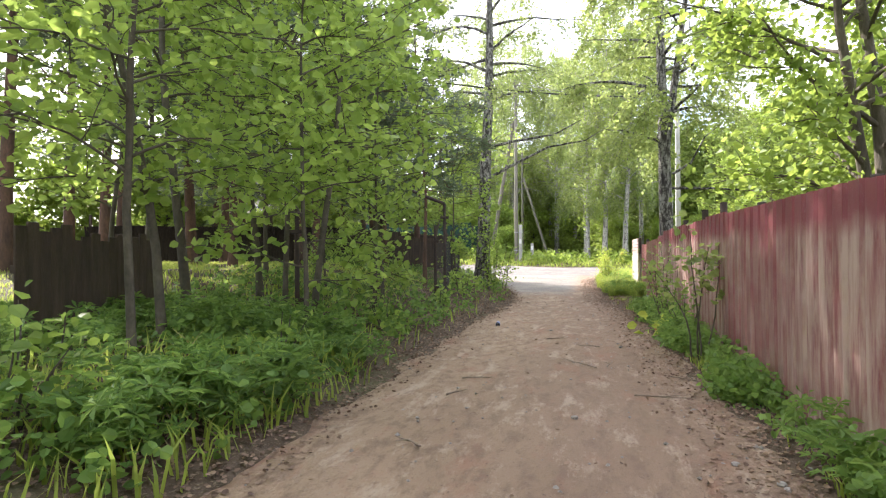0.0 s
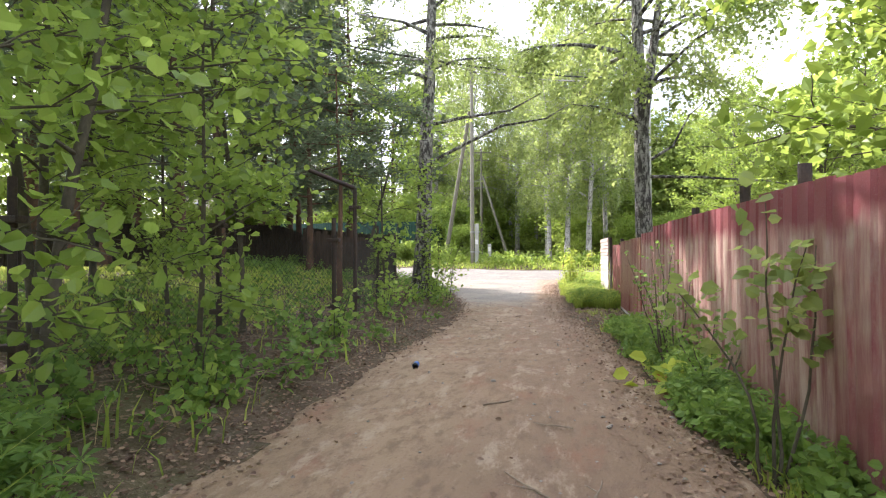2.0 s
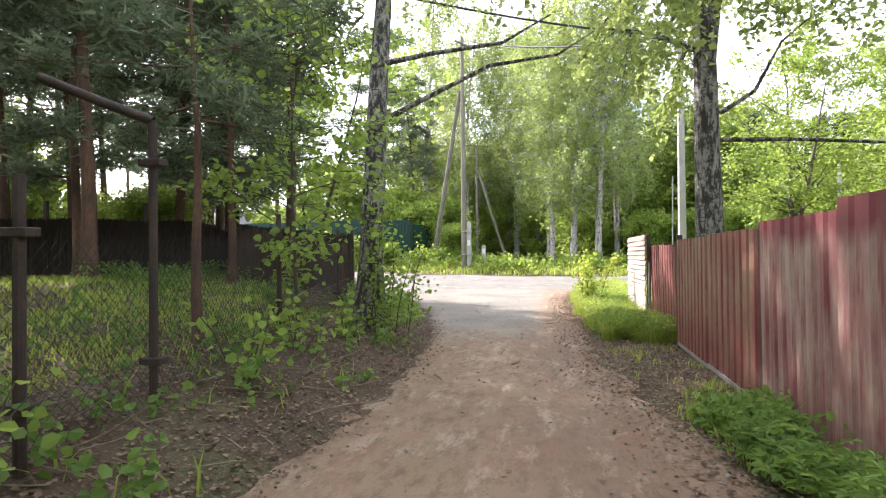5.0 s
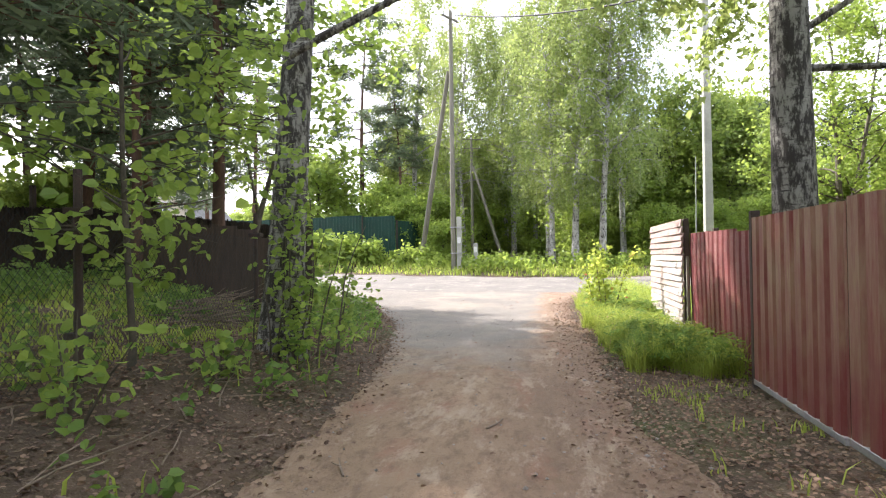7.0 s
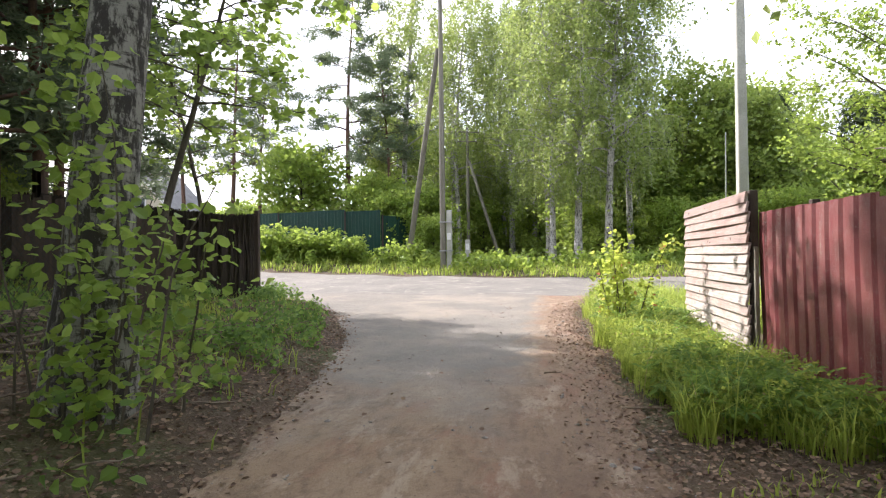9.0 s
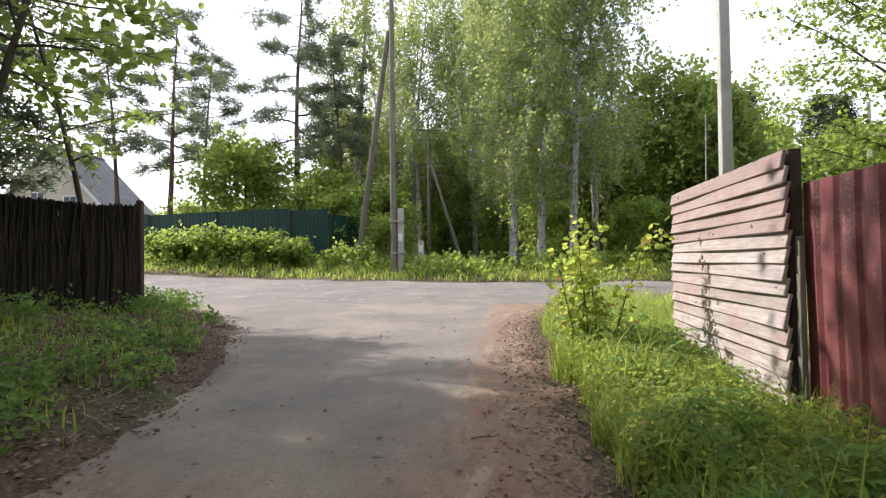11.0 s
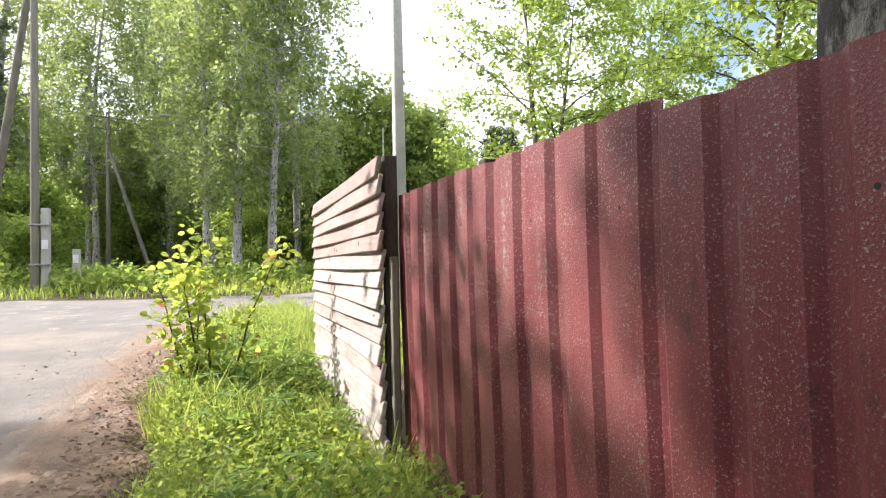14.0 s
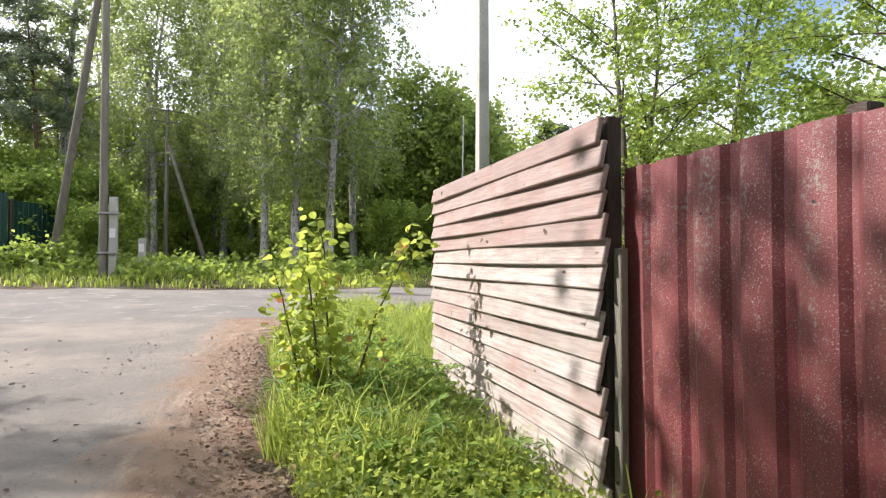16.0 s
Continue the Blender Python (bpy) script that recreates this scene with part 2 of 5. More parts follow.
M_PLANK_RED = plank_material("board_with_red_paint_remains", (0.33, 0.245, 0.215), (0.45, 0.365, 0.325))
M_OLDWOOD = surface("dark_old_wood", (0.05, 0.035, 0.026), (0.11, 0.075, 0.055), 3, 0.85, 40, 0.5, (4, 4, 0.6))
M_POLEWOOD = surface("grey_pole_wood", (0.14, 0.13, 0.10), (0.25, 0.235, 0.18), 2, 0.85, 30, 0.4, (4, 4, 0.4))
M_CONCRETE = surface("pole_concrete", (0.36, 0.36, 0.31), (0.52, 0.51, 0.46), 2, 0.85, 50, 0.3)
M_RUST = surface("rusty_steel", (0.026, 0.018, 0.015), (0.065, 0.037, 0.025), 6, 0.7, 60, 0.4)
M_GALV = surface("galvanised_steel", (0.30, 0.31, 0.31), (0.48, 0.48, 0.47), 6, 0.45, 60, 0.15, metal=0.4)
M_WIRE = surface("dark_cable", (0.015, 0.015, 0.016), (0.03, 0.03, 0.03), 6, 0.6)
M_BARK = surface("grey_brown_bark", (0.06, 0.05, 0.036), (0.15, 0.125, 0.09), 5, 0.9, 24, 0.8, (1.5, 1.5, 0.4))
M_SAPBARK = surface("sapling_bark", (0.055, 0.046, 0.033), (0.13, 0.112, 0.078), 5, 0.85, 30, 0.5, (1, 1, 0.6))
M_PINEBARK = surface("pine_bark", (0.07, 0.043, 0.03), (0.19, 0.105, 0.066), 3, 0.9, 18, 0.8, (1.5, 1.5, 0.5))
M_BIRCH = birch_bark("birch_bark", 0.5)
M_BIRCH_OLD = birch_bark("old_birch_bark", 0.9, (0.34, 0.33, 0.29))
M_LEAF_NEAR = leaf_material("aspen_leaf", (0.11, 0.195, 0.03), (0.25, 0.37, 0.065), 0.58, 0.42)
M_LEAF_BIRCH = leaf_material("birch_leaf", (0.115, 0.18, 0.042), (0.27, 0.345, 0.10), 0.55)
M_LEAF_MID = leaf_material("maple_leaf", (0.10, 0.175, 0.024), (0.23, 0.33, 0.05), 0.55)
M_LEAF_FAR = leaf_material("woodland_leaf", (0.10, 0.165, 0.028), (0.22, 0.30, 0.055), 0.55)
M_LEAF_BUSH = leaf_material("sunlit_shrub_leaf", (0.16, 0.24, 0.025), (0.33, 0.42, 0.06), 0.5, dry=(0.30, 0.13, 0.05))
M_NEEDLE = leaf_material("pine_needle", (0.065, 0.10, 0.052), (0.15, 0.195, 0.105), 0.35, 0.6)
M_SPRUCE = leaf_material("spruce_needle", (0.03, 0.055, 0.02), (0.07, 0.10, 0.035), 0.3, 0.6)
M_GRASS = leaf_material("grass_blade", (0.12, 0.20, 0.025), (0.31, 0.39, 0.065), 0.55, 0.6, (0.28, 0.23, 0.11))
M_WEED = leaf_material("weed_leaf", (0.065, 0.14, 0.026), (0.165, 0.28, 0.05), 0.5, 0.6)
M_LITTER = leaf_material("dead_leaf", (0.075, 0.042, 0.026), (0.30, 0.205, 0.135), 0.1, 0.8)
M_TWIG = surface("dry_twig", (0.16, 0.12, 0.085), (0.33, 0.26, 0.19), 8, 0.85, 60, 0.3)
M_STONE = surface("field_stone", (0.16, 0.14, 0.12), (0.36, 0.33, 0.29), 6, 0.85, 60, 0.4)
M_PLASTER = surface("cream_house_wall", (0.55, 0.50, 0.38), (0.66, 0.61, 0.48), 1, 0.85, 40, 0.15)
M_ROOF = surface("grey_slate_roof", (0.17, 0.17, 0.17), (0.27, 0.265, 0.26), 2, 0.85, 30, 0.4)
M_WHITE = surface("white_paint", (0.70, 0.70, 0.68), (0.80, 0.80, 0.78), 3, 0.6, 50, 0.1)
M_GLASS = surface("dark_window_glass", (0.02, 0.025, 0.03), (0.03, 0.035, 0.04), 2, 0.08, 40, 0.0)
M_BLUE = surface("blue_label", (0.02, 0.12, 0.50), (0.03, 0.17, 0.62), 20, 0.35, 80, 0.05)
M_BLACK = surface("black_plastic", (0.012, 0.012, 0.014), (0.03, 0.03, 0.03), 10, 0.4, 80, 0.05)
M_BRUSH = surface("woven_brush", (0.028, 0.021, 0.015), (0.075, 0.054, 0.037), 6, 0.95, 50, 1.0, (5, 5, 0.6))

# ---- building helpers ----
rng = np.random.default_rng(7)


def mesh_from(name, verts, faces, mat, smooth=False):
    me = bpy.data.meshes.new(name)
    verts, faces = np.asarray(verts, dtype=np.float32), np.asarray(faces, dtype=np.int32)
    n, k = faces.shape
    me.vertices.add(len(verts))
    me.vertices.foreach_set("co", verts.ravel())
    me.loops.add(n * k)
    me.loops.foreach_set("vertex_index", faces.ravel())
    me.polygons.add(n)
    me.polygons.foreach_set("loop_start", np.arange(0, n * k, k, dtype=np.int32))
    me.polygons.foreach_set("use_smooth", np.full(n, smooth))
    me.update(calc_edges=True)
    me.materials.append(mat)
    return me


def part(name, bm, material, parent, label=""):
    """One mesh object under a thing or a part, from a bmesh or a mesh."""
    if isinstance(bm, bmesh.types.BMesh):
        me = bpy.data.meshes.new(name)
        bm.to_mesh(me)
        bm.free()
        me.materials.append(material)
    else:
        me = bm
    ob = new(name, me)
    ob.parent = parent
    return tagged(ob, label)


def thing(name, at, label, category, group="", kind=""):
    ob = new(name)
    ob.empty_display_size = 0.2
    ob.location = at
    return tagged(ob, label, category, group, kind)


def box(bm, centre, size, m=None, bevel=0.0):
    r = bmesh.ops.create_cube(bm, size=1.0)
    vs = r["verts"]
    bmesh.ops.scale(bm, vec=size, verts=vs)
    if bevel:
        es = list({e for v in vs for e in v.link_edges})
        r2 = bmesh.ops.bevel(bm, geom=es, offset=bevel, segments=1, affect="EDGES")
        vs = list({v for f in r2["faces"] for v in f.verts} | {v for v in vs if v.is_valid})
    t = Matrix.Translation(centre) @ (m if m else Matrix())
    bmesh.ops.transform(bm, matrix=t, verts=vs)
    return bm


def box_bm(centre, size, m=None, bevel=0.0):
    return box(bmesh.new(), centre, size, m, bevel)


class Tubes:
    """Collects tapered bent tubes into one mesh."""

    def __init__(self, sides=6):
        self.v, self.f, self.n, self.sides = [], [], 0, sides

    def add(self, pts, radii):
        pts = np.asarray(pts, dtype=float)
        k, s = len(pts), self.sides
        d = np.gradient(pts, axis=0)
        d /= np.linalg.norm(d, axis=1, keepdims=True) + 1e-9
        ref = np.array([0, 0, 1.0]) if abs(d[0][2]) < 0.8 else np.array([1.0, 0, 0])
        u = np.cross(d, ref)
        u /= np.linalg.norm(u, axis=1, keepdims=True) + 1e-9
        w = np.cross(d, u)
        a = np.linspace(0, 2 * np.pi, s, endpoint=False)
        ring = pts[:, None] + np.asarray(radii)[:, None, None] * (np.cos(a)[None, :, None] * u[:, None] + np.sin(a)[None, :, None] * w[:, None])
        self.v.append(ring.reshape(-1, 3))
        i = np.arange(k - 1)[:, None] * s
        j = np.arange(s)[None]
        j2 = (j + 1) % s
        self.f.append((np.stack([i + j, i + j2, i + s + j2, i + s + j], -1).reshape(-1, 4)) + self.n)
        self.n += k * s

    def mesh(self, name, mat):
        return mesh_from(name, np.concatenate(self.v), np.concatenate(self.f), mat, True)


def leaf_arrays(p, size, up=0.5, shape="round", hang=0.0):
    """Leaf verts and faces at points p. round: two quads folded on the rib; kite: one quad."""
    n = len(p)
    size = np.broadcast_to(size, (n,))[:, None] * rng.uniform(0.65, 1.25, (n, 1))
    a = rng.normal(size=(n, 3))
    a[:, 2] = a[:, 2] * 0.6 - hang
    a /= np.linalg.norm(a, axis=1, keepdims=True)
    nrm = rng.normal(size=(n, 3))
    nrm[:, 2] += up * 3
    b = np.cross(nrm, a)
    b /= np.linalg.norm(b, axis=1, keepdims=True) + 1e-9
    c = np.cross(a, b)
    if shape == "round":
        prof = [(0, 0), (0.28, 0.42), (0.7, 0.36), (1, 0), (0.7, -0.36), (0.28, -0.42)]
        lift = [0, 0.1, 0.08, -0.06, 0.08, 0.1]
        f = np.array([[0, 3, 2, 1], [0, 5, 4, 3]])
    elif shape == "needle":
        prof, lift, f = [(0, 0.12), (1, 0.03), (1, -0.03), (0, -0.12)], [0, 0, 0, 0], np.array([[0, 1, 2, 3]])
    else:
        prof, lift, f = [(0, 0), (0.45, 0.38), (1, 0), (0.45, -0.38)], [0, 0.1, -0.05, 0.1], np.array([[0, 3, 2, 1]])
    v = np.stack([p + size * (l * a + w * b + h * c) for (l, w), h in zip(prof, lift)], 1)
    k = len(prof)
    return v.reshape(-1, 3), (f[None] + (np.arange(n) * k)[:, None, None]).reshape(-1, 4)


def leaf_mesh(name, p, size, mat, up=0.5, shape="kite", hang=0.0):
    v, f = leaf_arrays(np.asarray(p), size, up, shape, hang)
    return mesh_from(name, v, f, mat)


def bend(p0, way, length, n, wob, droop=0.0, rise=0.0):
    pts, d, p = [np.array(p0, float)], np.array(way, float), np.array(p0, float)
    for i in range(n):
        d = d + rng.normal(size=3) * wob
        d[2] += rise - droop
        d /= np.linalg.norm(d)
        p = p + d * length / n
        pts.append(p)
    return np.array(pts)


def make_tree(name, label, height, radius, bark, leaf, crown_from=0.35, spread=2.0, limbs=22, twigs=7, per_twig=14, leaf_size=0.09,
              shape="kite", weep=0.0, lean=(0, 0), angle=0.5, category="tree", group="", wob=0.04, fork=0.0, profile="oval", sides=7, twig_len=0.8, scatter=0.18, up=0.5, split=True):
    """A tapered trunk with limbs and twigs, and a crown of single leaves round the twigs."""
    root = thing(name, (0, 0, 0), label, category, group)
    tb, rest = Tubes(sides), Tubes(4)
    trunk = bend((0, 0, -0.15), (lean[0], lean[1], 1), height, 14, wob, 0, 0.03)
    rad = radius * (1 - 0.93 * np.linspace(0, 1, 15) ** 0.9)
    rad[0] *= 1.35
    tb.add(trunk, rad)
    stems = [(trunk, rad)]
    if fork:
        i = int(fork * 14)
        side = bend(trunk[i], (rng.uniform(0.15, 0.3), rng.uniform(-0.2, 0.2), 1), height * (1 - fork) * 0.95, 10, wob, 0, 0.05)
        sr = rad[i] * 0.8 * (1 - 0.92 * np.linspace(0, 1, 11))
        tb.add(side, sr)
        stems.append((side, sr))
    tips = []
    az = rng.uniform(0, 6.28)
    for k in range(limbs):
        stem, sr = stems[k % len(stems)]
        lo = crown_from if stem is trunk else 0.1
        f = lo + (0.97 - lo) * (k + rng.uniform(0, 1)) / limbs
        x = f * (len(stem) - 1)
        i = min(int(x), len(stem) - 2)
        p0 = stem[i] + (stem[i + 1] - stem[i]) * (x - i)
        az += 2.4 + rng.uniform(-0.5, 0.5)
        g = (f - crown_from) / (1 - crown_from) if stem is trunk else f
        size = {"oval": math.sin(math.pi * min(max(0.15 + 0.8 * g, 0), 1)) ** 0.7, "cone": 1.05 - g, "top": 0.35 + 0.65 * math.sin(math.pi * (0.2 + 0.75 * g))}[profile]
        length = spread * size * rng.uniform(0.7, 1.2)
        el = angle + rng.uniform(-0.25, 0.25)
        way = (math.cos(az) * math.cos(el), math.sin(az) * math.cos(el), math.sin(el))
        limb = bend(p0, way, length, 6, 0.10, 0.05 if not weep else 0.10, 0.0)
        r0 = min(max(0.012, sr[i] * 0.45), 0.02 + 0.018 * length)
        lt = Tubes(6) if split else rest
        lt.add(limb, r0 * (1 - 0.85 * np.linspace(0, 1, 7)))
        if split:
            part("limb", lt.mesh("limb", bark), None, root)
        for _ in range(twigs):
            y = rng.uniform(0.25, 1) * 6
            j = min(int(y), 5)
            q = limb[j] + (limb[j + 1] - limb[j]) * (y - j)
            w = rng.normal(size=3) * 0.6 + np.array(way)
            w[2] = w[2] * 0.4 - weep * 2.5
            w /= np.linalg.norm(w)
            tl = twig_len * rng.uniform(0.5, 1.2) * (1 + weep)
            tw = bend(q, w, tl, 4, 0.12, weep * 0.35)
            rest.add(tw, 0.006 * np.array([1.2, 1, 0.8, 0.6, 0.4]))
            tips.append(tw)
    part("trunk", tb.mesh("trunk", bark), None, root)
    tagged(part("branchwork", rest.mesh("branchwork", bark), None, root), kind="stuff")
    tips = np.array(tips)
    m = len(tips)
    s = rng.uniform(0.05, 1, (m, per_twig)) * 3.999
    j = s.astype(int)
    idx = np.arange(m)[:, None]
    pts = tips[idx, j] + (tips[idx, j + 1] - tips[idx, j]) * (s - j)[..., None] + rng.normal(size=(m, per_twig, 3)) * scatter
    part("crown", leaf_mesh("crown", pts.reshape(-1, 3), leaf_size, leaf, up, shape, weep), None, root)
    return root


def put(tree, x, y, z, turn=0.0, size=1.0):
    tree.matrix_world = Matrix.LocRotScale((x, y, z), Euler((0, 0, radians(turn))), (size,) * 3)
    return tree


def again(tree, x, y, z, turn=0.0, size=1.0):
    c = copy_thing(tree, pose(x, y, z, 0, 0, turn))
    c.scale = (size,) * 3
    return c


# ---- lie of the land ----
def left_edge(y):
    return np.interp(y, [-8, 3, 9, 14, 16, 18, 21, 24, 26.5, 28.5, 30], [-1.8, -1.85, -2.05, -1.95, -2.1, -2.4, -3.1, -4.4, -6.2, -9.0, -14])


def right_edge(y):
    return np.interp(y, [-8, 3.5, 9, 12.5, 15, 17.5, 22, 25, 26.5, 28, 30], [1.1, 1.08, 0.88, 0.75, 0.35, 0.3, 0.1, 0.15, 0.55, 1.6, 4.0])


def far_edge(x):
    return np.interp(x, [-60, -20, -8, 0, 8, 60], [43, 37.5, 35.3, 34.3, 34.2, 37])


def near_edge(x):
    return np.interp(x, [-60, -20, -8, 0, 8, 60], [36, 30.5, 28.3, 28.0, 28.2, 31])


def ground_z(x, y):
    """Height of the ground: a flat lane, a low bank along its left, a rise to the cross road and a bank beyond it."""
    x, y = np.asarray(x, float), np.asarray(y, float)
    z = np.interp(y, [-30, 4, 9, 16, 20, 25, 30, 34.4, 37, 42, 60, 400], [0.05, 0.05, 0.03, -0.09, -0.09, 0.01, 0.13, 0.27, 0.64, 0.60, 0.55, 1.0])
    z = z + 0.5 * np.clip((-7 - x) / 3, 0, 1) * np.clip((y - 36) / 3, 0, 1)
    z = z + 0.58 * np.clip((-4.6 - x) / 3.6, 0, 1) * np.interp(y, [5, 9, 20.5, 24], [0, 1, 1, 0])
    bank = np.clip((left_edge(y) - x) / 1.4, 0, 1) * np.interp(y, [-8, 6, 15, 22, 26, 29], [0.22, 0.28, 0.42, 0.36, 0.2, 0.0])
    verge = np.clip((x - right_edge(y)) / 0.8, 0, 1) * np.interp(y, [-8, 12, 15, 19, 26, 29], [0.08, 0.06, 0.0, 0.0, 0.08, 0.0])
    return z + bank * (x < left_edge(y)) + verge * (x > right_edge(y)) + 0.02 * np.sin(x * 1.7 + y * 0.6) * np.cos(y * 1.1)


def smooth_noise(x, y, s):
    return np.sin(x * s + 1.3 * np.sin(y * s * 0.7)) * np.cos(y * s * 0.9 + 1.7 * np.sin(x * s * 0.6))


def grid_mesh(name, X, Y, Z, mat):
    r, c = X.shape
    i = np.arange(r - 1)[:, None] * c
    j = np.arange(c - 1)[None]
    f = np.stack([i + j, i + j + 1, i + c + j + 1, i + c + j], -1).reshape(-1, 4)
    return mesh_from(name, np.stack([X, Y, Z], -1).reshape(-1, 3), f, mat, True)


gx = np.concatenate([-np.geomspace(900, 9, 26), np.arange(-8.6, 4.6, 0.14), np.geomspace(5, 900, 26)])
gy = np.concatenate([-np.geomspace(600, 5, 16), np.arange(-4.6, 42, 0.16), np.geomspace(42.5, 1200, 30)])
GX, GY = np.meshgrid(gx, gy)
GZ = ground_z(GX, GY) + 0.014 * smooth_noise(GX, GY, 5.1) + 0.01 * smooth_noise(GX + 3, GY, 11.0)
on_lane = (GX > left_edge(GY) + 0.1) & (GX < right_edge(GY) - 0.1) & (GY < 30)
on_road = (GY > near_edge(GX) + 0.15) & (GY < far_edge(GX) - 0.15) & (np.abs(GX) < 60)
GZ = np.where(on_lane | on_road, GZ - 0.07, GZ)
ground = new("ground", grid_mesh("ground", GX, GY, GZ, M_GROUND))
tagged(ground, "forest soil with dead leaves, moss and grass", "ground", kind="structure")

ly = np.arange(-7, 29.6, 0.11)
t = np.linspace(0, 1, 46)[None]
jl = 0.10 * smooth_noise(ly * 1.0, ly * 0.5, 3.0) + 0.06 * smooth_noise(ly, ly, 8.0)
jr = 0.10 * smooth_noise(ly * 0.8 + 9, ly * 0.5, 3.3) + 0.06 * smooth_noise(ly + 4, ly, 7.4)
LX = (left_edge(ly) - 0.15 + jl)[:, None] * (1 - t) + (right_edge(ly) + 0.15 + jr)[:, None] * t
LY = np.repeat(ly[:, None], 46, 1)
crown = -0.05 * (np.exp(-((t - 0.33) / 0.09) ** 2) + np.exp(-((t - 0.72) / 0.09) ** 2)) * np.interp(ly, [0, 15, 19], [0.6, 0.6, 0.1])[:, None]
edge_sink = -0.10 * np.clip(1 - np.minimum(t, 1 - t) / 0.045, 0, 1)
LZ = ground_z(LX * 0.97, LY) * 1.0 + 0.012 + crown * 0.5 + edge_sink + 0.006 * smooth_noise(LX, LY, 9)
lane = new("lane", grid_mesh("lane", LX, LY, LZ, M_LANE))
tagged(lane, "sandy dirt lane running into worn grey asphalt", "road", kind="structure")

rx = np.linspace(-60, 60, 400)
tt = np.linspace(0, 1, 26)[:, None]
RX = np.repeat(rx[None], 26, 0)
RY = (near_edge(rx) - 0.1)[None] * (1 - tt) + (far_edge(rx) + 0.1 + 0.08 * np.sin(rx * 2.3))[None] * tt
RZ = ground_z(RX, RY) + 0.02 - 0.09 * np.clip(1 - np.minimum(tt, 1 - tt) / 0.04, 0, 1)
road = new("road", grid_mesh("road", RX, RY, RZ, M_ROAD))
tagged(road, "worn grey asphalt cross road with sandy edges", "road", kind="structure")


def gz(x, y):
    return float(ground_z(x, y))


# ---- profiled sheet fences ----
def sheet_mesh(name, width, z0, z1, mat, pitch=0.2, depth=0.02, groove=0.06, wave=0.0, far=False):
    """One profiled sheet, running along +y from 0, its flats standing out towards -x."""
    us = []
    n = max(1, round(width / pitch))
    p = width / n
    for k in range(n):
        a = k * p
        us += [(a, depth), (a + groove * 0.55, depth), (a + groove * 0.95, 0.0), (a + p - groove * 0.4, 0.0)]
    us.append((width, depth))
    zs = np.linspace(z0, z1, 2 if far else 7)
    vs = []
    for back in (0.0, 0.004):
        for z in zs:
            w = wave * math.sin(z * 3.1 + width) * 0.01
            for u, d in us:
                vs.append((d + back + w, u, z))
    c, r = len(us), len(zs)
    fs = []
    for b in range(2):
        o = b * r * c
        for i in range(r - 1):
            for j in range(c - 1):
                q = [o + i * c + j, o + i * c + j + 1, o + (i + 1) * c + j + 1, o + (i + 1) * c + j]
                fs.append(q[::-1] if b == 0 else q)
    o = r * c
    for j in range(c - 1):
        top = (r - 1) * c + j
        fs.append([top, top + 1, o + top + 1, o + top])
    for i in range(r - 1):
        a, b = i * c, i * c + c - 1
        fs.append([a, a + c, o + a + c, o + a])
        fs.append([b, o + b, o + b + c, b + c])
    return mesh_from(name, vs, fs, mat)


def screw_mesh():
    bm = bmesh.new()
    bmesh.ops.create_cone(bm, cap_ends=True, segments=8, radius1=0.0055, radius2=0.0045, depth=0.008)
    bmesh.ops.rotate(bm, matrix=Matrix.Rotation(radians(90), 3, "Y"), verts=bm.verts)
    me = bpy.data.meshes.new("screw")
    bm.to_mesh(me)
    bm.free()
    me.materials.append(M_BLACK)
    return me


SCREW = screw_mesh()


def sheet_run(name, label, p0, p1, tops, sheet_w, mat, bottom=0.06, screws=True, post_every=2.0, wave=0.4, far=False, pitch=0.2):
    """A fence of upright sheets from p0 to p1 (plan), screwed to posts behind."""
    x0, y0 = p0
    length = math.hypot(p1[0] - x0, p1[1] - y0)
    root = thing(name, (x0, y0, 0), label, "fence")
    root.rotation_euler = (0, 0, math.atan2(-(p1[0] - x0), p1[1] - y0))
    n = max(1, round(length / sheet_w))
    w = length / n
    for k in range(n):
        f = (k + 0.5) / n
        px, py = x0 + (p1[0] - x0) * f, y0 + (p1[1] - y0) * f
        top = float(np.interp(py, *tops)) if not far else tops
        low = gz(px, py) + bottom
        if far:
            low, top = gz(px, py), gz(px, py) + tops + 0.05 * (k % 2)
        s = part("sheet", sheet_mesh("sheet", w + 0.01, low, top + rng.uniform(-0.012, 0.012), mat, pitch=pitch, wave=wave, far=far), None, root)
        s.location = (rng.uniform(-0.006, 0.006), k * w, 0)
        if screws:
            for j in range(0, int(w / 0.2), 2):
                for z in (top - 0.22, low + 0.3):
                    c = part("screw", SCREW, None, s)
                    c.location = (-0.004, 0.2 * j + 0.12, z)
        if k % max(1, round(post_every / w)) == 0:
            part("post", box_bm((0.09, k * w + 0.05, (low + top) / 2), (0.06, 0.06, top - low + 0.06), bevel=0.004), M_RUST, root)
    return root


FENCE_TOP = ([-4, 4, 7, 10, 11.8, 11.9, 13.3], [1.66, 1.67, 1.71, 1.69, 1.67, 1.63, 1.60])
sheet_run("sheet_fence", "faded red profiled steel fence with dusty pale streaks", (1.40, -5), (1.40, 11.85), FENCE_TOP, 1.05, M_SHEET, screws=False)
sheet_run("sheet_fence", "dark red profiled steel fence panel beside the gate", (1.44, 11.87), (1.46, 13.28), FENCE_TOP, 0.7, M_SHEET, screws=False)
sheet_run("sheet_fence", "dark red profiled steel fence with lichen specks and screws", (1.68, 16.75), (1.63, 19.60), ([17.2, 19.2], [1.448, 1.50]), 0.9, M_SHEET_NEAR, bottom=0.02, wave=0.8)

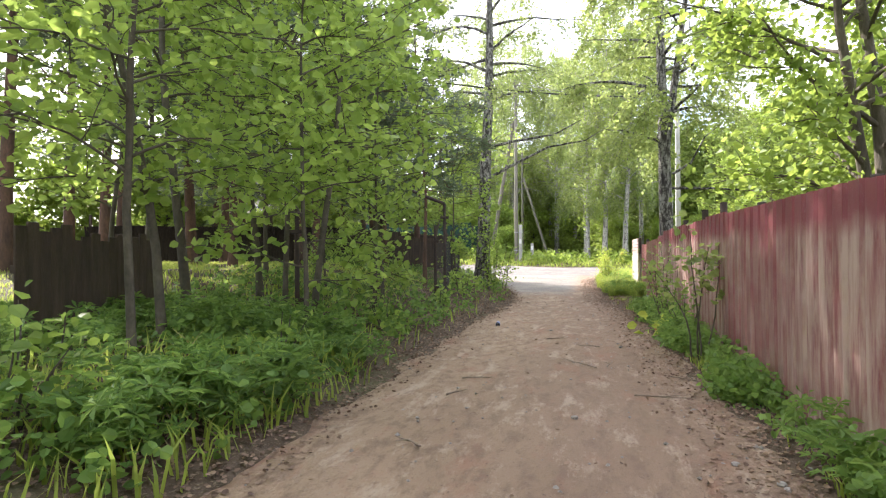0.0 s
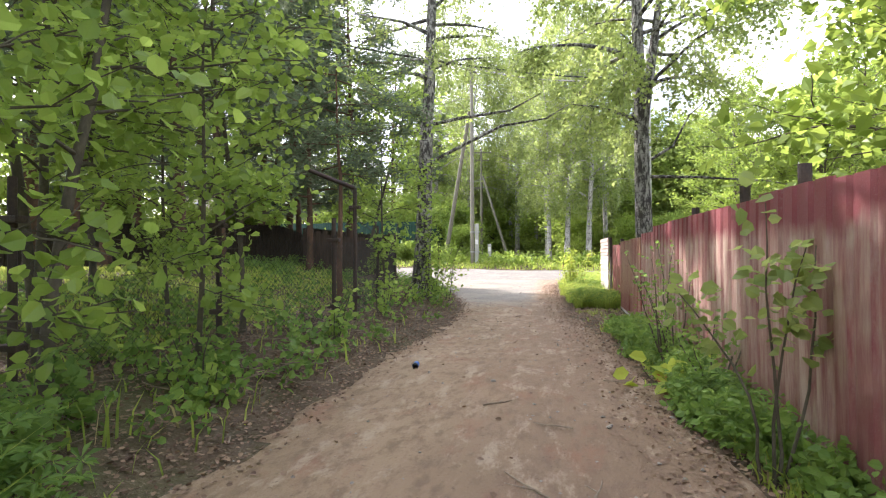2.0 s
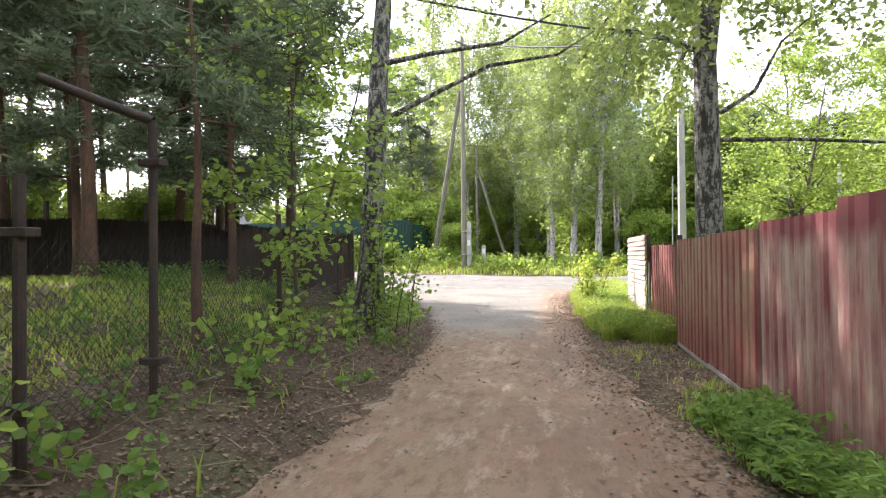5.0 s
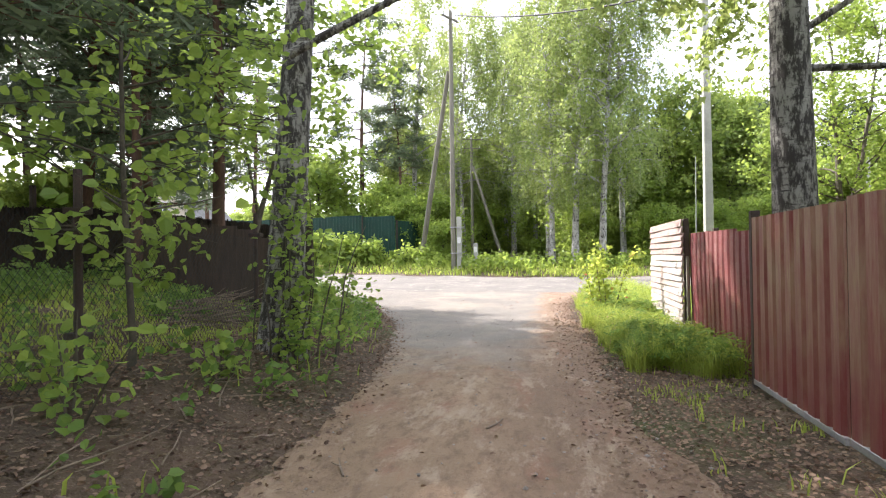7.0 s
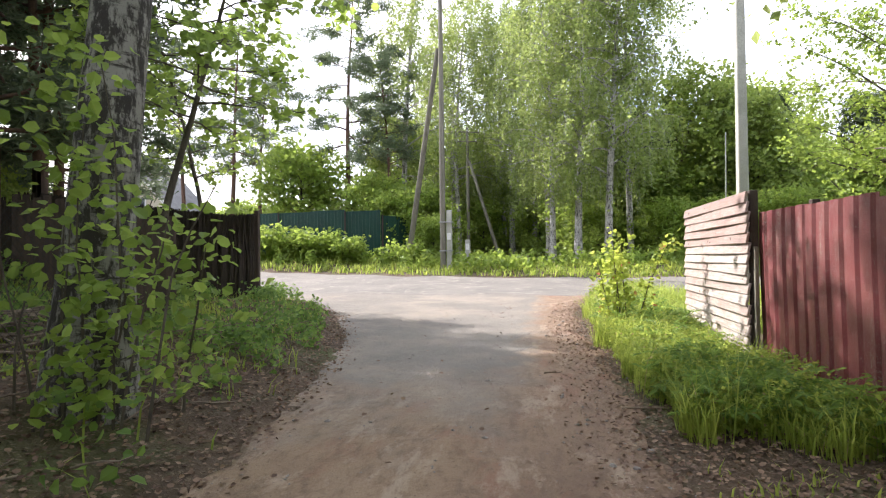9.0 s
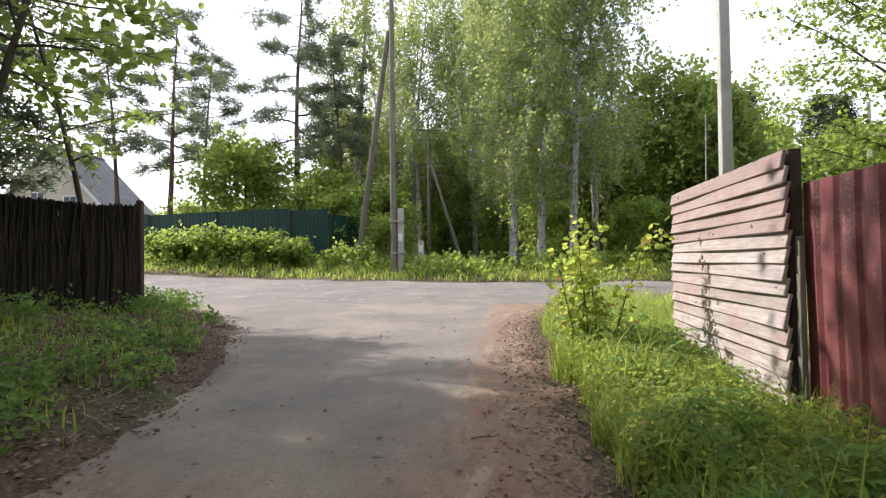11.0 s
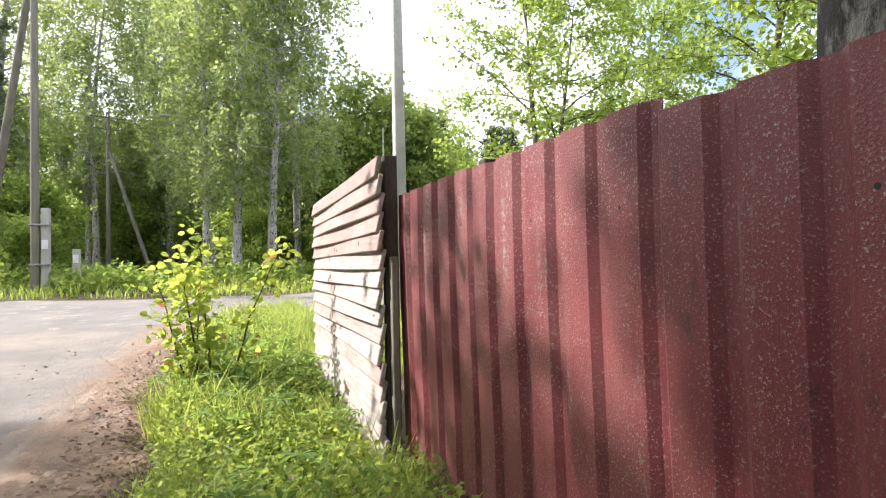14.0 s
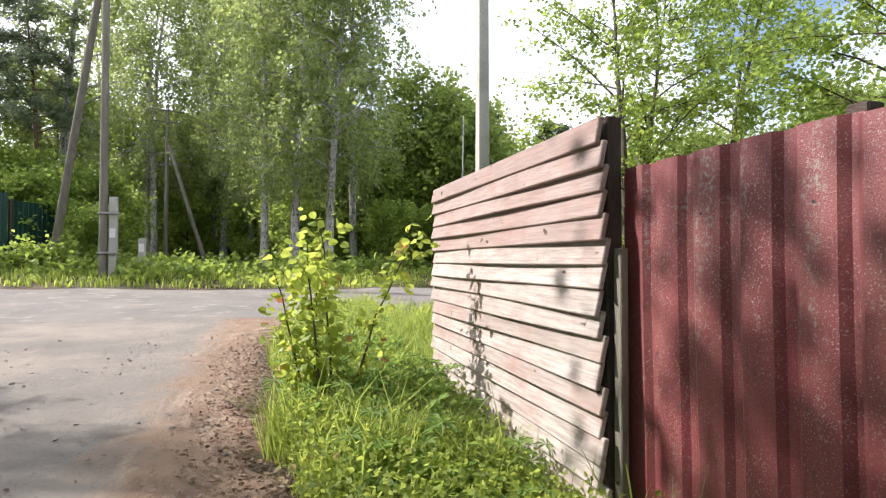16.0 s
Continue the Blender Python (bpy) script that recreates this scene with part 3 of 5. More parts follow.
# pipe posts that stand above the near fence
for py, pz in ((8.3, 1.79), (7.2, 1.78), (9.9, 1.73)):
    root = thing("fence_post", (1.52, py, gz(1.5, py)), "rusty steel pipe post behind the red fence", "fence post", "posts behind the red fence")
    bm = bmesh.new()
    bmesh.ops.create_cone(bm, cap_ends=True, segments=14, radius1=0.04, radius2=0.04, depth=pz)
    bmesh.ops.translate(bm, vec=(0, 0, pz / 2), verts=bm.verts)
    part("pipe", bm, M_RUST, root)

# two-leaf gate
gate = thing("gate", (1.45, 13.33, 0), "dusty red two-leaf steel gate with pale bottom rail", "gate")
gate.rotation_euler = (0, 0, math.atan2(-(1.52 - 1.45), 16.8 - 13.33))
for y0, y1, lift in ((0.02, 1.70, 0.0), (1.755, 3.46, -0.02)):
    w = y1 - y0
    leaf = part("gate_leaf", sheet_mesh("gate_leaf", w, 0.07 + lift, 1.56 + lift, M_GATE, pitch=0.2, depth=0.028), None, gate)
    leaf.location = (0, y0, 0)
    part("bottom_rail", box_bm((0.02, w / 2, 0.045 + lift), (0.045, w, 0.05), bevel=0.004), M_GALV, leaf, "pale bare steel bottom rail")
    part("top_rail", box_bm((0.055, w / 2, 1.53 + lift), (0.04, w, 0.04), bevel=0.004), M_RUST, leaf)
    for yy in (0.03, w - 0.03):
        part("stile", box_bm((0.055, yy, 0.8 + lift), (0.04, 0.04, 1.42), bevel=0.004), M_RUST, leaf)
for yy in (-0.03, 3.52):
    part("gate_post", box_bm((0.05, yy, 0.78), (0.08, 0.07, 1.66), bevel=0.006), M_RUST, gate)

# ---- board screen at the corner ----
boards = thing("board_screen", (1.55, 19.58, 0), "screen of bare weathered overlapping boards", "fence")
rb = random.Random(4)
nb, zb, zt = 17, 0.02, 1.695
step = (zt - zb) / nb
for k in range(nb):
    y_in = rb.uniform(-0.02, 0.02)
    length = 2.48 + rb.uniform(-0.03, 0.03)
    tilt = Matrix.Rotation(radians(13 + rb.uniform(-2, 2)), 4, "Y") @ Matrix.Rotation(radians(rb.uniform(-0.35, 0.35)), 4, "X")
    bm = box_bm((-0.025, y_in + length / 2, zb + step * (k + 0.5)), (0.024, length, step * 1.14), tilt, 0.004)
    bmesh.ops.subdivide_edges(bm, edges=[e for e in bm.edges if e.calc_length() > 1], cuts=9)
    for v in bm.verts:
        v.co.x += 0.006 * math.sin(v.co.y * 2.3 + k * 1.9)
        v.co.z += 0.004 * math.sin(v.co.y * 1.4 + k * 2.7)
    part("board", bm, M_PLANK_RED if k >= 12 else M_PLANK, boards, "board with faded remains of red paint" if k >= 12 else "")
for yy in (0.06, 1.25, 2.42):
    part("stud", box_bm((0.045, yy, 0.84), (0.07, 0.07, 1.74), bevel=0.005), M_OLDWOOD, boards)
# narrow upright batten between screen and sheet fence
batten = thing("batten", (1.585, 19.55, gz(1.6, 19.5)), "narrow grey wooden batten beside the board screen", "post")
part("post", box_bm((0, 0, 0.62), (0.035, 0.05, 1.3), bevel=0.004), M_POLEWOOD, batten)
for z in (0.35, 1.05):
    nail = part("nail", SCREW, None, batten)
    nail.location = (-0.02, 0, z)


# ---- utility poles and wires ----
def round_pole(name, at, height, r0, r1, label, mat=M_POLEWOOD, lean=(0, 0), category="utility pole"):
    root = thing(name, at, label, category)
    tb = Tubes(12)
    k = np.linspace(0, 1, 9)
    pts = np.stack([lean[0] * k, lean[1] * k, -0.3 + (height + 0.3) * k], 1)
    tb.add(pts, r0 + (r1 - r0) * k)
    part("shaft", tb.mesh("shaft", mat), None, root)
    return root


def crossarm(root, z, width, turn, pins=2):
    m = Matrix.Rotation(radians(turn), 4, "Z")
    part("crossarm", box_bm((0, -0.13, z), (width, 0.09, 0.09), m, 0.006), M_POLEWOOD, root)
    for k in range(pins):
        x = width * (k / (pins - 1) - 0.5) * 0.9
        p = m @ Vector((x, 0, 0)) + Vector((0, -0.13, z + 0.13))
        bm = bmesh.new()
        bmesh.ops.create_cone(bm, cap_ends=True, segments=8, radius1=0.045, radius2=0.03, depth=0.14)
        bmesh.ops.translate(bm, vec=p, verts=bm.verts)
        part("insulator", bm, M_WHITE, root)


PX, PY = -4.75, 36.7
pole = round_pole("utility_pole", (PX, PY, gz(PX, PY)), 12.1, 0.13, 0.09, "tall grey wooden utility pole with concrete stub and notice")
part("stub", box_bm((0.27, 0.02, 1.15), (0.22, 0.2, 2.6), bevel=0.02), M_CONCRETE, pole, "square concrete stub lashed to the pole")
for z in (0.75, 1.95):
    part("band", box_bm((0.14, 0.0, z), (0.56, 0.3, 0.05), bevel=0.004), M_GALV, pole)
part("notice", box_bm((0.27, -0.092, 1.35), (0.16, 0.012, 0.28)), M_WHITE, pole, "white paper notice")
crossarm(pole, 11.7, 1.1, 60)
strut = round_pole("pole_strut", (-7.0, PY + 2.5, gz(-7.0, PY + 2.5)), 9.3, 0.14, 0.10, "leaning grey wooden strut propping the utility pole", M_POLEWOOD, (2.1, -2.35), "pole strut")
marker = thing("marker_post", (-3.75, 37.0, gz(-3.75, 37.0)), "short concrete marker post with white plate", "marker post")
part("post", box_bm((0, 0, 0.5), (0.2, 0.18, 1.3), bevel=0.02), M_CONCRETE, marker)
part("plate", box_bm((0, -0.098, 0.85), (0.14, 0.012, 0.26)), M_WHITE, marker, "white plate")
P2 = (-7.15, 60.5)
pole2 = round_pole("utility_pole", (*P2, gz(*P2)), 11.4, 0.15, 0.11, "distant grey wooden utility pole with two crossarms", M_POLEWOOD)
crossarm(pole2, 11.0, 2.2, 20, 3)
crossarm(pole2, 10.2, 1.7, 20, 2)
round_pole("pole_strut", (-4.2, 59, gz(-4.2, 59)), 8.6, 0.15, 0.11, "grey wooden strut leaning on the distant pole", M_POLEWOOD, (-2.8, 1.35), "pole strut")
P3 = (-32.0, 82.0)
pole3 = round_pole("utility_pole", (*P3, gz(*P3)), 11.0, 0.15, 0.11, "far wooden utility pole with crossarm", M_POLEWOOD)
crossarm(pole3, 10.5, 2.0, 20, 3)

CPX, CPY = 3.82, 27.0
cpole = thing("concrete_pole", (CPX, CPY, gz(CPX, CPY)), "square tapered concrete power pole behind the fence", "utility pole")
bm = bmesh.new()
bmesh.ops.create_cone(bm, cap_ends=True, segments=4, radius1=0.16, radius2=0.11, depth=9.6)
bmesh.ops.rotate(bm, matrix=Matrix.Rotation(radians(45), 3, "Z"), verts=bm.verts)
bmesh.ops.translate(bm, vec=(0, 0, 4.6), verts=bm.verts)
bmesh.ops.bevel(bm, geom=[e for e in bm.edges if e.calc_length() > 5], offset=0.015, segments=1, affect="EDGES")
part("shaft", bm, M_CONCRETE, cpole)
part("bracket", box_bm((-0.15, -0.1, 8.4), (0.3, 0.04, 0.04)), M_GALV, cpole)
part("bracket", box_bm((-0.2, -0.1, 8.0), (0.2, 0.04, 0.04)), M_GALV, cpole)

far_pole = round_pole("utility_pole", (15.9, 43.6, gz(15.9, 43.6)), 7.4, 0.12, 0.09, "pale concrete pole far beyond the fenced plot", M_CONCRETE)


def cable(name, a, b, sag, r, label):
    tb = Tubes(5)
    k = np.linspace(0, 1, 24)[:, None]
    pts = np.array(a) * (1 - k) + np.array(b) * k
    pts[:, 2] -= (4 * sag * k * (1 - k))[:, 0]
    tb.add(pts, np.full(24, r))
    ob = new(name, tb.mesh(name, M_WIRE))
    return tagged(ob, label, "cable")


cable("overhead_cable", (CPX - 0.3, CPY, 8.3), (PX + 0.2, PY - 0.2, 12.4), 0.35, 0.03, "thick black overhead cable between the poles")
cable("overhead_cable", (CPX - 0.3, CPY, 8.3), (-14, 12, 8.2), 0.8, 0.032, "black overhead cable crossing the lane")
cable("overhead_cable", (CPX, CPY - 0.1, 8.1), (9.5, 17, 6.0), 0.3, 0.010, "thin black wire to the house plot")
cable("overhead_cable", (CPX + 0.1, CPY, 8.6), (14, 18, 8.6), 0.5, 0.010, "thin black overhead wire")
cable("overhead_cable", (P2[0], P2[1], 12.6), (P3[0], P3[1], 13.0), 0.8, 0.015, "thin black overhead wire")
whip = round_pole("antenna_pole", (3.65, 27.7, gz(3.65, 27.7)), 3.8, 0.02, 0.012, "thin grey metal mast beyond the board screen", M_GALV, (0.05, 0), "mast")

# ---- green fence and house beyond the cross road ----
sheet_run("sheet_fence", "dark green profiled steel fence behind bushes", (-26, 42.5), (-8.5, 40.0), 2.35, 2.0, M_GREEN_SHEET, screws=False, post_every=4, far=True, pitch=0.2)
sheet_run("sheet_fence", "dark green profiled steel fence return", (-8.5, 40.0), (-7.6, 42.4), 2.35, 1.3, M_GREEN_SHEET, screws=False, post_every=4, far=True, pitch=0.2)


def house(x, y, turn, w, d, wall_h, ridge):
    root = thing("house", (x, y, gz(x, y) - 0.1), "cream plastered house with steep grey slate roof", "house")
    root.rotation_euler = (0, 0, radians(turn))
    bm = bmesh.new()
    prof = [(-w / 2, 0), (w / 2, 0), (w / 2, wall_h), (0, ridge), (-w / 2, wall_h)]
    a = [bm.verts.new((px, 0, pz)) for px, pz in prof]
    b = [bm.verts.new((px, d, pz)) for px, pz in prof]
    bm.faces.new(a)
    bm.faces.new(b[::-1])
    for i in range(5):
        bm.faces.new((a[i], b[i], b[(i + 1) % 5], a[(i + 1) % 5])[::-1])
    part("wall", bm, M_PLASTER, root)
    slope = math.atan2(ridge - wall_h, w / 2)
    sl = math.hypot(w / 2, ridge - wall_h) + 0.7
    for s in (-1, 1):
        m = Matrix.Rotation(s * slope, 4, "Y")
        off = Vector((s * (w / 4 + 0.12), d / 2, (ridge + wall_h) / 2 - 0.02 + 0.06))
        part("roof", box_bm(off, (sl, d + 1.0, 0.12), m, 0.01), M_ROOF, root)
        part("bargeboard", box_bm(off + Vector((0, -d / 2 - 0.5, -0.06)), (sl, 0.05, 0.2), m), M_WHITE, root, "white bargeboard")
    for wx, wz in ((-1.0, wall_h + 1.2), (1.4, wall_h + 0.9), (-2.2, 1.6), (2.0, 1.6)):
        win = part("window", box_bm((wx, -0.03, wz), (0.9, 0.06, 1.1)), M_GLASS, root)
        for fx, fz, sx, sz in ((0, 0.58, 1.1, 0.1), (0, -0.58, 1.1, 0.1), (-0.5, 0, 0.1, 1.26), (0.5, 0, 0.1, 1.26), (0, 0, 0.06, 1.1)):
            part("window_frame", box_bm((wx + fx, -0.05, wz + fz), (sx, 0.08, sz)), M_WHITE, win)
    part("chimney", box_bm((0.8, d * 0.5, ridge + 0.3), (0.5, 0.5, 1.2), bevel=0.02), M_ROOF, root)
    return root


house(-32.5, 51, 4, 9, 5, 3.4, 8.2)


# ---- brush fence, chain-link fence and old boards along the left ----
def brush_fence(p0, p1, h0, h1):
    length = math.hypot(p1[0] - p0[0], p1[1] - p0[1])
    root = thing("brush_fence", (*p0, 0), "dark woven brush fence with ragged top", "fence")
    n = int(length / 0.035)
    v, f = Tubes(4), 0
    for k in range(n * 9):
        u = rng.uniform(0, 1)
        x, y = p0[0] + (p1[0] - p0[0]) * u, p0[1] + (p1[1] - p0[1]) * u
        g = gz(x, y)
        h = (h0 + (h1 - h0) * u) * (1 - 0.25 * max(0, (u - 0.9) / 0.1) ** 2 * (h1 < h0 + 0.01)) + rng.normal() * 0.018
        a = np.array([x - p0[0] + rng.normal() * 0.03, y - p0[1] + rng.normal() * 0.03, g - 0.05])
        pts = a + np.array([[0, 0, 0], [rng.normal() * 0.03, rng.normal() * 0.03, h * 0.5], [rng.normal() * 0.05, rng.normal() * 0.05, h]])
        v.add(pts, [0.03, 0.026, 0.016])
    part("brushwood", v.mesh("brushwood", M_BRUSH), None, root)
    m = int(length / 2) + 1
    for k in range(m):
        u = k / max(1, m - 1)
        x, y = (p1[0] - p0[0]) * u, (p1[1] - p0[1]) * u
        g = gz(p0[0] + x, p0[1] + y)
        part("post", box_bm((x + 0.08, y + 0.06, g + 0.9), (0.09, 0.09, 1.9), bevel=0.01), M_OLDWOOD, root)
    return root


brush_fence((-18, 16.5), (-8.3, 21.1), 1.45, 1.45)
brush_fence((-8.3, 21.1), (-6.4, 24.4), 1.45, 1.8)

POSTS = [(-3.75, 6.6), (-3.45, 8.6), (-2.95, 10.5), (-3.05, 11.6), (-3.65, 14.6), (-4.3, 18.2)]
link = thing("chain_link_fence", (0, 0, 0), "rusty chain-link fence on dark steel posts", "fence")
for k, (px, py) in enumerate(POSTS):
    h = 1.55 if k != 3 else 2.05
    g = gz(px, py)
    bm = bmesh.new()
    bmesh.ops.create_cone(bm, cap_ends=True, segments=10, radius1=0.032, radius2=0.03, depth=h + 0.2)
    bmesh.ops.translate(bm, vec=(px, py, g + h / 2 - 0.1), verts=bm.verts)
    post = part("post", bm, M_RUST, link)
    for z in (0.35, h - 0.3):
        part("clamp", box_bm((px, py, g + z), (0.17, 0.10, 0.05), bevel=0.006), M_RUST, post)
wires = Tubes(3)
for (ax, ay), (bx, by) in zip(POSTS[:-1], POSTS[1:]):
    length = math.hypot(bx - ax, by - ay)
    n, hh, c = int(length / 0.075), 1.15, 0.075
    for k in range(-int(hh / c), n):
        for way in (1, -1):
            u0, z0, u1, z1 = k * c, (0 if way > 0 else hh), k * c + hh, (hh if way > 0 else 0)
            lo, hi = max(u0, 0), min(u1, length)
            if hi - lo < 0.02:
                continue
            e = []
            for u in (lo, hi):
                q = (u - u0) / hh
                x, y = ax + (bx - ax) * u / length, ay + (by - ay) * u / length
                e.append((x, y, gz(x, y) + 0.06 + z0 + (z1 - z0) * q))
            wires.add(e, [0.0017, 0.0017])
part("wire_mesh", wires.mesh("wire_mesh", M_WIRE), None, link)
# bent pipe beam over the tall post
beam = thing("pipe_beam", (-3.05, 11.6, gz(-3.05, 11.6) + 2.05), "dark steel pipe leaning on the tall fence post", "pipe")
tb = Tubes(8)
tb.add([(0, 0, 0), (-0.3, -0.15, 0.12), (-0.62, -0.32, 0.26)], [0.035, 0.035, 0.033])
part("pipe", tb.mesh("pipe", M_RUST), None, beam)

old = thing("board_fence", (-5.4, 4.2, 0), "old dark brown board fence among saplings", "fence")
old.rotation_euler = (0, 0, radians(12))
for k in range(16):
    u = k * 0.155
    h = 1.17 + 0.05 * math.sin(k * 2.1) + (0.08 if k < 5 else 0)
    part("plank", box_bm((0, u, gz(-5.2, 3.4 + u) + h / 2), (0.025, 0.148, h), Matrix.Rotation(radians(rng.uniform(-1, 1)), 4, "X"), 0.004), M_OLDWOOD, old)
for z in (0.3, 0.85):
    part("rail", box_bm((-0.05, 1.2, 0.3 + z), (0.05, 2.5, 0.08), bevel=0.006), M_OLDWOOD, old)
back = thing("board_fence", (-4.75, 19.7, 0), "grey-brown weathered upright boards behind the birch", "fence")
for k in range(25):
    px, py = -4.75 - 0.142 * k, 19.7 + 0.044 * k
    h = 1.30 + rng.uniform(-0.07, 0.07)
    part("plank", box_bm((px + 4.75, py - 19.7, gz(px, py) + h / 2 - 0.03), (0.125, 0.022, h), Matrix.Rotation(radians(rng.uniform(-1.6, 1.6)), 4, "Y"), 0.004), M_OLDWOOD, back)
for z in (0.3, 1.0):
    for k in range(3):
        px = -5.35 - 1.19 * k
        part("rail", box_bm((px + 4.75, 0.05 + 0.31 * (-4.75 - px), gz(px, 19.9) + z), (1.23, 0.04, 0.08), Matrix.Rotation(-0.30, 4, "Z"), 0.005), M_OLDWOOD, back)
tank = thing("steel_drum", (-4.7, 2.6, gz(-4.7, 2.6)), "rusty round steel drum lying in the weeds", "drum")
bm = bmesh.new()
bmesh.ops.create_cone(bm, cap_ends=True, segments=28, radius1=0.36, radius2=0.36, depth=0.95)
bmesh.ops.bevel(bm, geom=[e for e in bm.edges if abs(e.verts[0].co.z - e.verts[1].co.z) < 1e-4], offset=0.05, segments=3, affect="EDGES")
bmesh.ops.rotate(bm, matrix=Matrix.Rotation(radians(80), 3, "X"), verts=bm.verts)
bmesh.ops.translate(bm, vec=(0, 0, 0.4), verts=bm.verts)
part("shell", bm, M_RUST, tank)

# ---- trees ----
# the two roadside birches
birch_r = make_tree("birch", "old forked birch with rough dark bark behind the red fence", 15, 0.24, M_BIRCH_OLD, M_LEAF_BIRCH, crown_from=0.30, spread=3.3, limbs=54,
                    twigs=13, per_twig=44, leaf_size=0.115, weep=0.45, fork=0.33, wob=0.02, angle=0.35, sides=14, twig_len=0.9, scatter=0.09, lean=(0.0, 0.0))
put(birch_r, 2.15, 17.5, gz(2.15, 17.5), 20)
limb = Tubes(7)
for a in ([(0.15, -0.1, 3.6), (0.6, -0.3, 3.9), (0.9, -0.5, 4.6), (1.3, -0.8, 5.0)], [(0.15, 0, 3.2), (1.2, -0.4, 3.15), (2.6, -1.0, 3.0), (3.6, -1.5, 2.7)]):
    limb.add(a, [0.042, 0.03, 0.02, 0.008])
part("limb", limb.mesh("limb", M_BIRCH_OLD), None, birch_r)
birch_l = make_tree("birch", "tall birch with black and white bark beside the lane", 16, 0.23, M_BIRCH_OLD, M_LEAF_BIRCH, crown_from=0.36, spread=3.2, limbs=40,
                    twigs=9, per_twig=34, leaf_size=0.10, weep=0.35, wob=0.025, angle=0.35, sides=14, twig_len=0.9, scatter=0.1)
put(birch_l, -3.25, 16.9, gz(-3.25, 16.9), 0)
limb = Tubes(7)
limb.add([(0.1, 0, 3.3), (0.9, 0.2, 3.75), (2.0, 0.4, 4.3), (3.1, 0.7, 4.5), (3.8, 0.7, 4.9)], [0.055, 0.043, 0.033, 0.022, 0.008])
limb.add([(0.1, 0, 4.3), (1.0, 0.2, 4.5), (2.2, 0.5, 4.7), (3.0, 0.5, 5.1)], [0.05, 0.04, 0.03, 0.012])
part("limb", limb.mesh("limb", M_BIRCH_OLD), None, birch_l)
vp = np.concatenate([np.stack([0.28 + rng.normal(size=420) * 0.14, -0.12 + rng.normal(size=420) * 0.14, rng.uniform(0.05, 1, 420) ** 1.2 * 2.2], 1),
                     np.stack([0.55 + rng.normal(size=420) * 0.25, 0.2 + rng.normal(size=420) * 0.25, rng.uniform(0.1, 1.3, 420)], 1)])
shoots = thing("shrub", (-3.2, 16.6, gz(-3.2, 16.6)), "young leafy shoots growing round the birch trunk", "shrub")
part("foliage", leaf_mesh("foliage", vp, 0.075, M_LEAF_NEAR, 0.5, "round"), None, shoots)
tb = Tubes(4)
for k in range(10):
    tb.add(bend((0.3 + rng.normal() * 0.25, rng.normal() * 0.2, -0.05), (0.1, 0, 1), rng.uniform(1.0, 2.2), 5, 0.08), np.linspace(0.012, 0.004, 6))
part("stem", tb.mesh("stem", M_SAPBARK), None, shoots)

# roadside saplings with large round leaves
SAP = [make_tree("sapling", "slender young aspen with large light green leaves", h, r, M_SAPBARK, M_LEAF_NEAR, crown_from=cf, spread=sp, limbs=n, twigs=6, per_twig=13,
                 leaf_size=0.10, shape="round", angle=0.35, wob=0.05, group="young trees along the lane", sides=7, twig_len=0.55, scatter=0.11, up=0.35)
       for h, r, cf, sp, n in ((7.0, 0.042, 0.22, 1.5, 30), (8.0, 0.05, 0.2, 1.7, 32), (5.5, 0.034, 0.16, 1.3, 28), (9.0, 0.065, 0.3, 1.9, 32))]
# the aspen at (-8.4, 25.7) is added to break the sunlight on the boards
spots = [(-3.6, 3.7, 0), (-3.9, 4.4, 1), (-3.0, 5.4, 2), (-4.7, 5.7, 3), (-3.5, 6.6, 1), (-4.4, 7.4, 0), (-3.2, 7.9, 2), (-5.4, 8.3, 3), (-3.6, 9.3, 0),
         (-6.8, 6.6, 0), (-4.9, 9.7, 2), (-6.6, 10.3, 1), (-3.65, 15.1, 2), (-3.9, 1.2, 3), (-5.2, 2.0, 0), (-8.4, 25.7, 3),
         (-8.2, 8.8, 3), (-3.3, -0.8, 1)]
for k, (x, y, v) in enumerate(spots):
    s = 0.85 + 0.3 * rng.uniform()
    if k < 4:
        put(SAP[v], x, y, gz(x, y), rng.uniform(0, 360), s) if k == v else again(SAP[v], x, y, gz(x, y), rng.uniform(0, 360), s)
    else:
        again(SAP[v], x, y, gz(x, y), rng.uniform(0, 360), s)
put(SAP[0], -3.6, 3.7, gz(-3.6, 3.7), 10)
put(SAP[1], -3.9, 4.4, gz(-3.9, 4.4), 100)
put(SAP[2], -3.0, 5.4, gz(-3.0, 5.4), 200)
put(SAP[3], -4.7, 5.7, gz(-4.7, 5.7), 300)

